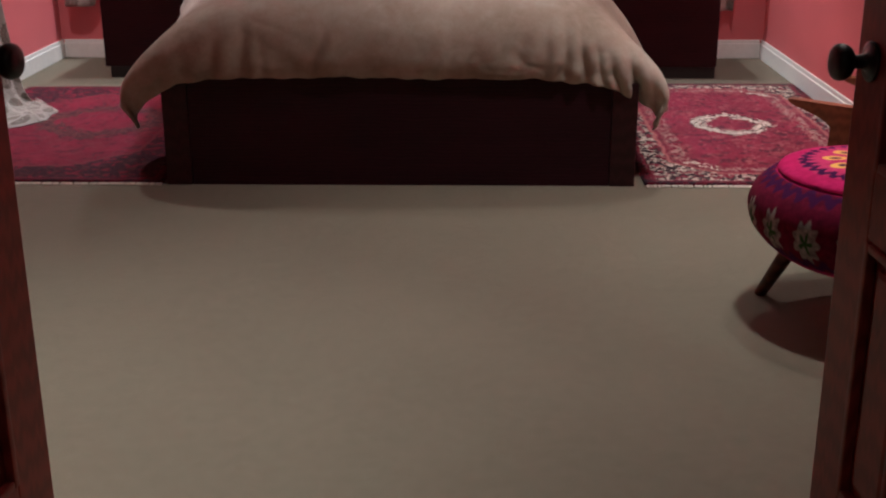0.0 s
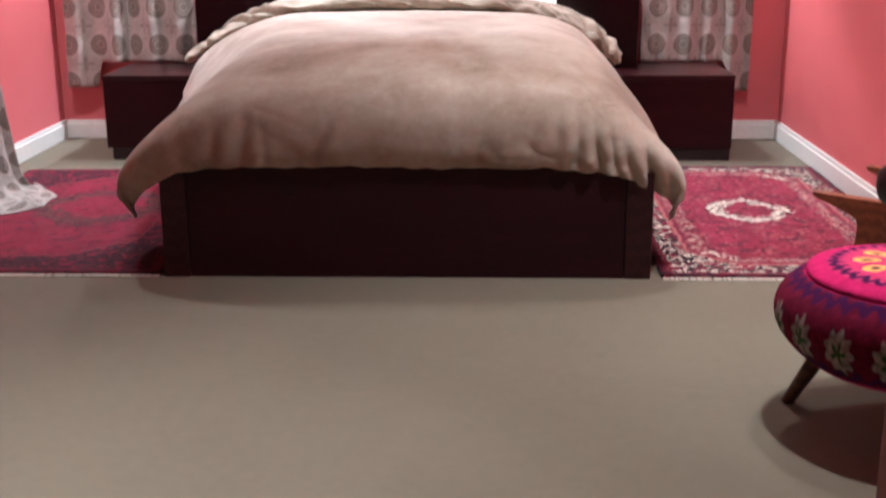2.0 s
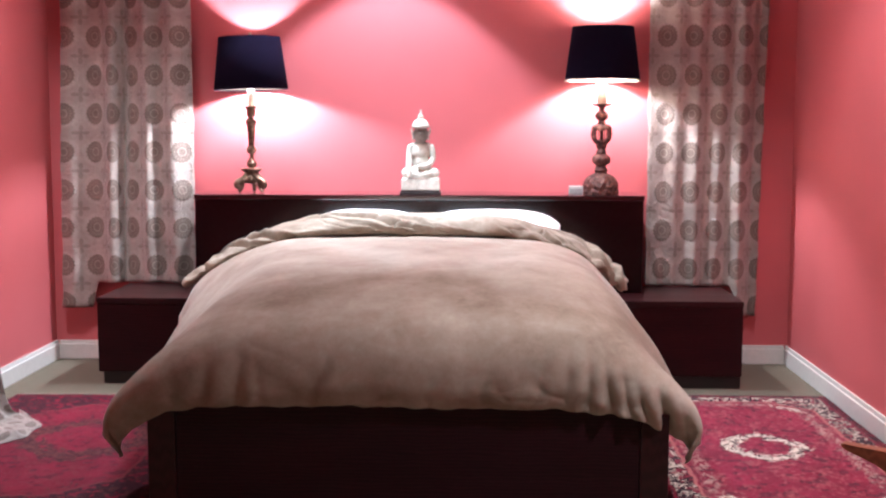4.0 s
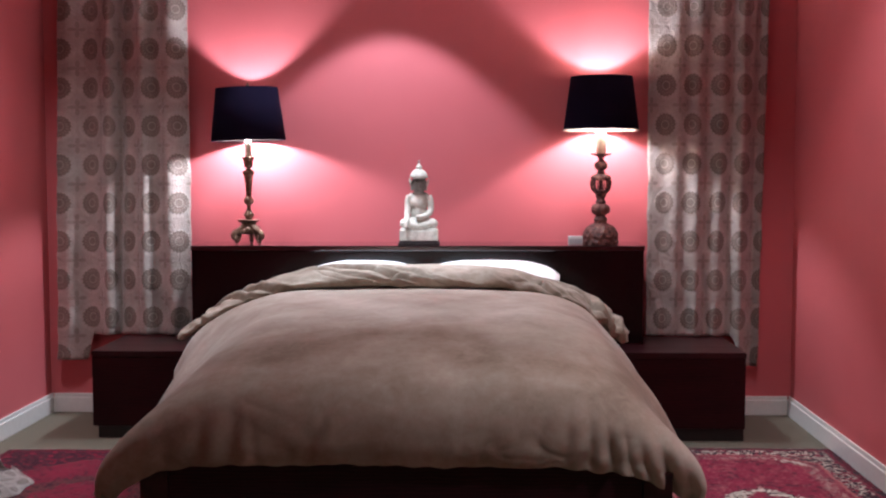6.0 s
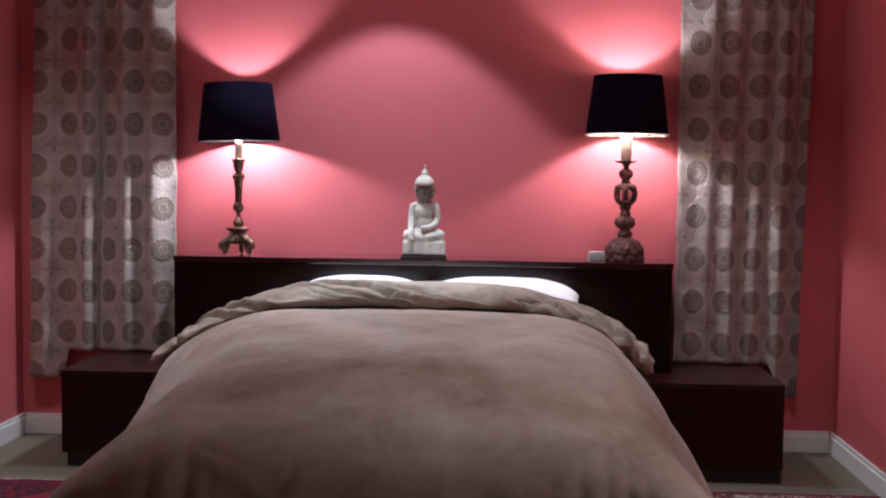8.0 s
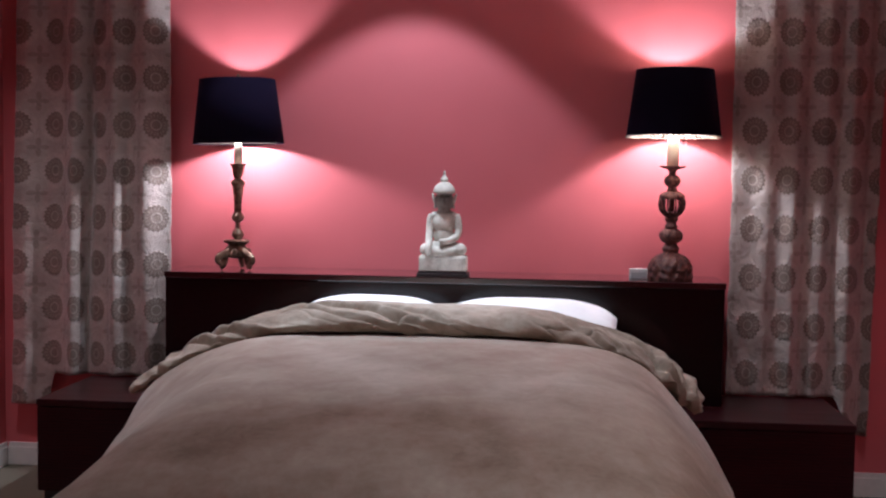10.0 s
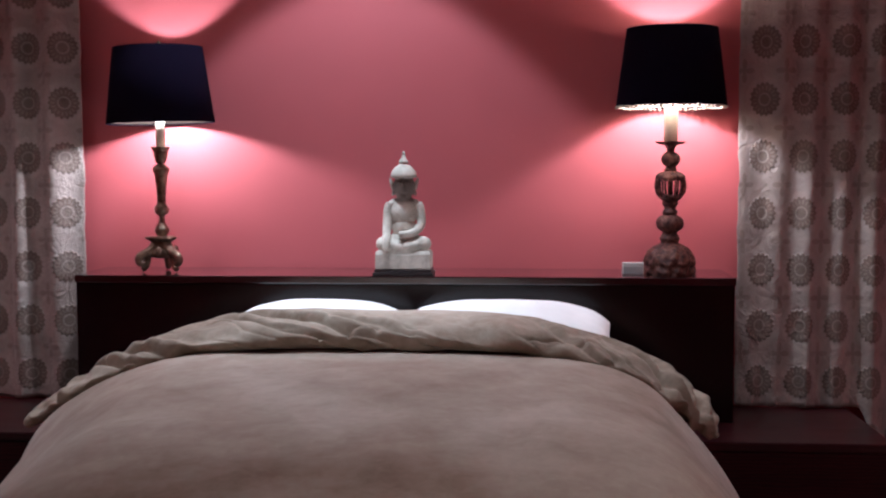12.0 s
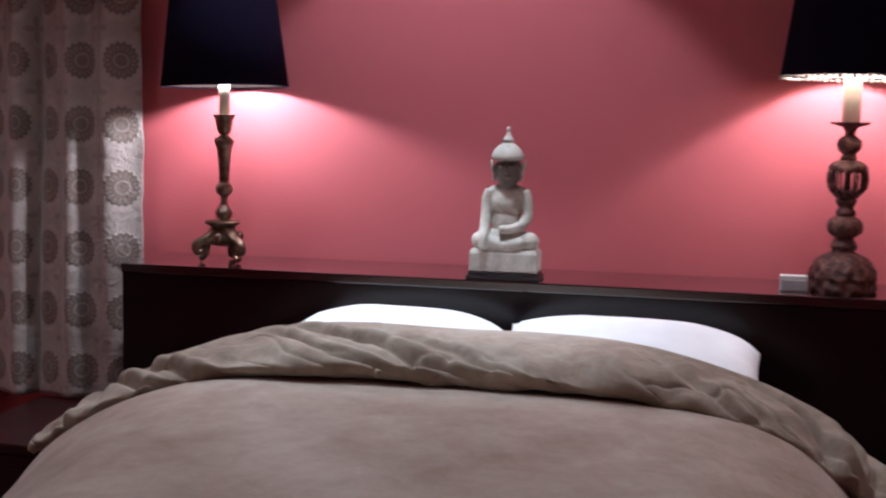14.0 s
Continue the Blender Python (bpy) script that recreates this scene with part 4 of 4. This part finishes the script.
for k in range(14):
    a = 2 * math.pi * k / 14
    pts = [(0.036, 0.274), (0.049, 0.292), (0.053, 0.312), (0.052, 0.330), (0.047, 0.344)]
    part("cage_bar", tube([(r * math.cos(a), r * math.sin(a), z) for r, z in pts], [0.0042] * 5, 7), BRONZE, lamp2, smooth=True)
part("cage_core", lathe([(0.010, 0.276), (0.009, 0.31), (0.010, 0.345)], 14), BRONZE, lamp2, smooth=True)
part("cage_roof", lathe(smooth_profile([(0.049, 0.334), (0.053, 0.342), (0.050, 0.354), (0.036, 0.364), (0.022, 0.368)], 4), 40), BRONZE, lamp2, smooth=True)
part("upper_stem", lathe(smooth_profile([(0.020, 0.364), (0.022, 0.374), (0.017, 0.384), (0.020, 0.392)], 4), 32), BRONZE, lamp2, smooth=True)
part("upper_knop", lathe(smooth_profile([(0.018, 0.386), (0.030, 0.398), (0.034, 0.412), (0.029, 0.426), (0.017, 0.436)], 5), 48, lambda a, z: 0.05 * math.sin(6 * a)), BRONZE, lamp2, smooth=True)
part("neck", lathe(smooth_profile([(0.016, 0.430), (0.014, 0.442), (0.016, 0.452), (0.024, 0.463), (0.018, 0.468)], 4), 32), BRONZE, lamp2, smooth=True)
part("drip_pan", lathe([(0.006, 0.460), (0.030, 0.462), (0.050, 0.468), (0.054, 0.474), (0.050, 0.473), (0.028, 0.467), (0.006, 0.466)], 48, lambda a, z: 0.05 * math.sin(8 * a) if z > 0.4665 else 0), BRONZE, lamp2, smooth=True)
part("candle_sleeve", lathe([(0.0245, 0.466), (0.0245, 0.640), (0.015, 0.642)], 32), CANDLE, lamp2, "thick ivory candle tube", True)
lampshade(lamp2, 0.194, 0.598, 0.158, 0.872, SHADE_IN, "pale gold lining")
bm = bmesh.new()
for k in range(64):
    a = 2 * math.pi * k / 64
    drop = 0.003 * math.sin(k * 2.7)
    ellipsoid(bm, (0.193 * math.cos(a), 0.193 * math.sin(a), 0.5975 - abs(drop)), (0.0075, 0.0075, 0.0045 + drop * 0.5), u=7, v=5)
part("beaded_trim", bm, SHADE_IN, lamp2, "pale beaded trim round the shade's lower rim", True)
part("harp", tube([(0, 0, 0.64), (0, 0.05, 0.70), (0, 0.055, 0.80), (0, 0, 0.862)], [0.002] * 4, 6), BRASS, lamp2)
part("bulb", lathe(smooth_profile([(0.010, 0.643), (0.018, 0.675), (0.029, 0.74), (0.022, 0.782), (0.001, 0.796)], 4), 20), BULBGLASS, lamp2, "glowing bulb", True).visible_shadow = False

# seated stone figure: one plain weathered mesh on a dark board
st = thing("statue_stand", (-0.079, 2.372, HZ), "thin black wooden stand under a statue", "stand")
part("board", boxes(((-0.104, -0.060, 0.0), (0.104, 0.060, 0.012), 0.003), ((-0.098, -0.055, 0.0125), (0.098, 0.055, 0.022), 0.003)), STAND, st)
bm = bmesh.new()
box(bm, (-0.096, -0.052, 0.0), (0.096, 0.052, 0.056), 0.004)
box(bm, (-0.093, -0.049, 0.050), (0.093, 0.049, 0.064), 0.005)
for sx in (-1, 1):
    ellipsoid(bm, (sx * 0.060, -0.010, 0.086), (0.035, 0.042, 0.029), (0, 0, sx * 25))
    ellipsoid(bm, (sx * 0.034, -0.034, 0.080), (0.052, 0.020, 0.021), (0, sx * -8, sx * 8))
    ellipsoid(bm, (sx * 0.0425, 0.004, 0.290), (0.0065, 0.009, 0.026), (0, sx * 14, 0))
    ellipsoid(bm, (sx * 0.0375, 0.002, 0.259), (0.006, 0.007, 0.008))
tube(smooth_profile([(-0.046, 0.004, 0.226), (-0.055, 0.002, 0.200), (-0.057, -0.004, 0.160), (-0.058, -0.024, 0.120), (-0.057, -0.048, 0.098), (-0.056, -0.054, 0.066)], 4),
     [lerp(0.0185, 0.0125, i / 20) for i in range(21)], 14, bm)
tube(smooth_profile([(0.046, 0.004, 0.226), (0.056, 0.002, 0.200), (0.060, -0.004, 0.158), (0.046, -0.026, 0.132), (0.018, -0.040, 0.122), (-0.014, -0.044, 0.120)], 4),
     [lerp(0.0185, 0.0115, i / 20) for i in range(21)], 14, bm)
ellipsoid(bm, (0, 0.006, 0.094), (0.066, 0.042, 0.034))
ellipsoid(bm, (0, 0.004, 0.140), (0.043, 0.031, 0.060))
ellipsoid(bm, (0, 0.002, 0.196), (0.050, 0.032, 0.050))
ellipsoid(bm, (0, 0.004, 0.226), (0.056, 0.025, 0.020))
ellipsoid(bm, (0, 0.002, 0.250), (0.025, 0.024, 0.026))
ellipsoid(bm, (0, 0.006, 0.284), (0.037, 0.031, 0.050))
ellipsoid(bm, (0, -0.026, 0.284), (0.005, 0.006, 0.012))
for sx in (-1, 1):
    ellipsoid(bm, (sx * 0.015, -0.023, 0.297), (0.009, 0.005, 0.004))
ellipsoid(bm, (0, -0.024, 0.266), (0.010, 0.005, 0.004))
lathe(smooth_profile([(0.034, 0.313), (0.044, 0.316), (0.0455, 0.323), (0.0415, 0.335), (0.033, 0.347), (0.022, 0.356), (0.0135, 0.361), (0.0165, 0.366), (0.0155, 0.371), (0.010, 0.379), (0.0065, 0.388), (0.0045, 0.392), (0.006, 0.397), (0.004, 0.404), (0.001, 0.408)], 4), 36, at=(0, -0.004, 0), bm=bm)
statue = part("statue", bm, STONE, smooth=True)
statue.location = (-0.079, 2.372, HZ + 0.022)
rm = statue.modifiers.new("one_skin", "REMESH")
rm.mode, rm.voxel_size, rm.use_smooth_shade = "VOXEL", 0.0022, True
sm = statue.modifiers.new("worn", "SMOOTH")
sm.iterations, sm.factor = 4, 0.5
tagged(statue, "weathered pale stone statue of a seated figure", "statue")

# small white box beside the carved lamp
gad = thing("small_box", (0.710, 2.395, HZ), "small white plastic box beside the lamp", "box")
part("case", boxes(((-0.036, -0.014, 0.0), (0.036, 0.014, 0.044), 0.003)), PLASTIC, gad)
part("face", boxes(((-0.032, -0.0155, 0.004), (0.032, -0.0142, 0.030), 0.0005)), DARKPLASTIC, gad)

# ---- rugs ----


def rug(name, x0, x1, y0, y1, mat, label):
    cx, cy = (x0 + x1) / 2, (y0 + y1) / 2
    r = thing(name, (cx, cy, 0), label, "rug", "bedside rugs")

    def place(u, v):
        x, y = lerp(x0, x1, u) - cx, lerp(y0, y1, v) - cy
        return Vector((x + 0.004 * nz(y * 3, x), y + 0.004 * nz(x * 3, y, 2), 0.010 + 0.0015 * nz(x * 4, y * 4, 4)))

    p = part("rug_field", grid_sheet(60, 90, place), mat, r, smooth=True)
    thicken(p, 0.0085, -1)
    for end in (y0 - 0.003, y1 + 0.003):
        bm = bmesh.new()
        sgn = -1 if end < cy else 1
        n = int((x1 - x0) / 0.008)
        for k in range(n):
            x = lerp(x0, x1, (k + 0.5) / n) - cx
            w = random.uniform(-0.004, 0.004)
            box(bm, (x - 0.003 + w, min(0, sgn * 0.022), 0.001), (x + 0.003 + w, max(0, sgn * random.uniform(0.014, 0.024)), 0.005))
        f = part("fringe", bm, FRINGE, r, "pale cotton fringe")
        f.location = (0, end - cy, 0)
    return r


RUG_R = mat_rug("rug_crimson", (0.25, 0.018, 0.050), (0.030, 0.012, 0.020), (0.36, 0.115, 0.115), (0.58, 0.51, 0.42), (0.4875, 0.915), (0.176, 0.208), (0.0, 0.02), 0.13, 0.42, 0.38)
RUG_L = mat_rug("rug_maroon", (0.245, 0.012, 0.040), (0.042, 0.008, 0.018), (0.19, 0.035, 0.045), (0.12, 0.035, 0.035), (0.55, 0.8625), (0.30, 0.34), (0.05, 0.1), 0.20, 0.62, 0.12)
rug("rug", 0.865, 1.840, 0.012, 1.842, RUG_R, "crimson knotted rug with cream lozenge and patterned border")
rug("rug", -1.945, -0.845, 0.016, 1.741, RUG_L, "deep red knotted rug with dark corners beside the bed")

# ---- round stool ----
SX, SY = 1.266, -1.172
stool = thing("stool", (SX, SY, 0), "round stool in pink and maroon floral embroidery", "stool")
seat = part("seat", lathe(smooth_profile([(0.130, -0.130), (0.205, -0.115), (0.268, -0.062), (0.287, -0.012), (0.276, 0.030), (0.246, 0.060), (0.224, 0.070), (0.150, 0.072), (0.001, 0.072)], 5), 72,
                          lambda a, z: 0.006 * math.sin(5 * a)), EMBROIDERY, stool, "maroon drum side with pale embroidered rosettes", True)
seat.location, seat.scale = (0, 0, 0.288), (1.08, 1.08, 1.12)
top = part("seat_top", lathe(smooth_profile([(0.150, 0.0725), (0.218, 0.0735), (0.2255, 0.078), (0.218, 0.087), (0.195, 0.095), (0.150, 0.103), (0.08, 0.108), (0.001, 0.110)], 5), 72), EMBROIDERY, stool, "domed pink top with yellow flowers", True)
top.location, top.scale = (0, 0, 0.3035), (1.08, 1.08, 0.90)
for k in range(3):
    a = radians(152 + 120 * k)
    part("leg", tube([(0.170 * math.cos(a), 0.170 * math.sin(a), 0.20), (0.22 * math.cos(a), 0.22 * math.sin(a), 0.10), (0.270 * math.cos(a), 0.270 * math.sin(a), 0.0)], [0.023, 0.020, 0.015], 16), LEGWOOD, stool, smooth=True)

# ---- low wooden chair behind the stool ----
chair = thing("chair", (1.565, -0.535, 0), "low reddish teak chair frame standing on the rug's edge", "chair")
chair.rotation_euler, chair.scale = (0, 0, radians(-36)), (1, 1, 1.03)
for yy in (-0.22, 0.22):
    prof = smooth_profile([(-0.295, 0.417), (-0.285, 0.404), (-0.235, 0.388), (-0.180, 0.365), (-0.162, 0.330), (-0.180, 0.180), (-0.200, 0.0)], 4) + smooth_profile([(-0.140, 0.0), (-0.110, 0.180), (-0.075, 0.300), (-0.010, 0.350), (0.10, 0.362)], 4)
    prof += [(0.30, 0.362), (0.30, 0.407), (-0.05, 0.412)]
    bm = bmesh.new()
    rows = [[bm.verts.new((x, yy + dy, z)) for x, z in prof] for dy in (-0.018, 0.018)]
    for r in rows:
        bm.faces.new(r)
    for k in range(len(prof)):
        q = (k + 1) % len(prof)
        bm.faces.new((rows[0][k], rows[0][q], rows[1][q], rows[1][k]))
    part("side_frame", bm, CHAIRWOOD, chair)
    part("back_leg", boxes(((0.255, yy - 0.018, 0.0), (0.30, yy + 0.018, 0.3615), 0.004)), CHAIRWOOD, chair)
for k in range(5):
    part("seat_slat", boxes(((-0.02 + 0.062 * k, -0.2015, 0.372), (0.035 + 0.062 * k, 0.2015, 0.395), 0.004)), CHAIRWOOD, chair)

# ---- curtain by the side wall, spreading on the rug ----


def pool_point(u, v):
    """v: 0 at the hem on the rug, 1 at the ceiling."""
    z = table([(0, 0.0), (0.10, 0.012), (0.18, 0.05), (0.28, 0.20), (0.45, 0.7), (1, CEIL - 0.012)], v)
    wave = math.sin(u * 19 + 1.5 * nz(v * 2, 1.0)) + 0.7 * nz(u * 8, v * 3, 2.0)
    x = table([(0, -1.60), (0.10, -1.68), (0.18, -1.765), (0.28, -1.81), (0.45, -1.86), (1, -1.93)], v)
    spread = table([(0, 1.0), (0.10, 0.85), (0.20, 0.62), (0.35, 0.62), (1, 0.8)], v)
    x += wave * lerp(0.006, 0.024, ease(v / 0.3)) - 0.20 * ease((0.2 - v) / 0.2) * (abs(u - 0.55) * 2) ** 2.5 + 0.012 * nz(u * 5, v * 5, 3.0) * ease((0.2 - v) / 0.2)
    y = 1.02 + (u - 0.5) * 0.62 * spread
    low = ease((0.2 - v) / 0.2)
    return Vector((x, y + 0.02 * low * nz(u * 6, v * 9), z + 0.014 + low * 0.022 * (1 + nz(u * 7, v * 14, 6.0)) * ease(v / 0.06)))


drape = thing("side_curtain", (-1.9, 1.02, CEIL), "patterned satin curtain whose hem spreads on the rug", "curtain", "curtains")
cl = part("cloth", grid_sheet(110, 110, pool_point, lambda u, v: (u * 0.9, v * 2.75)), CURTAIN, drape, smooth=True)
cl.location = (1.9, -1.02, -CEIL)
thicken(cl, 0.003, 1)
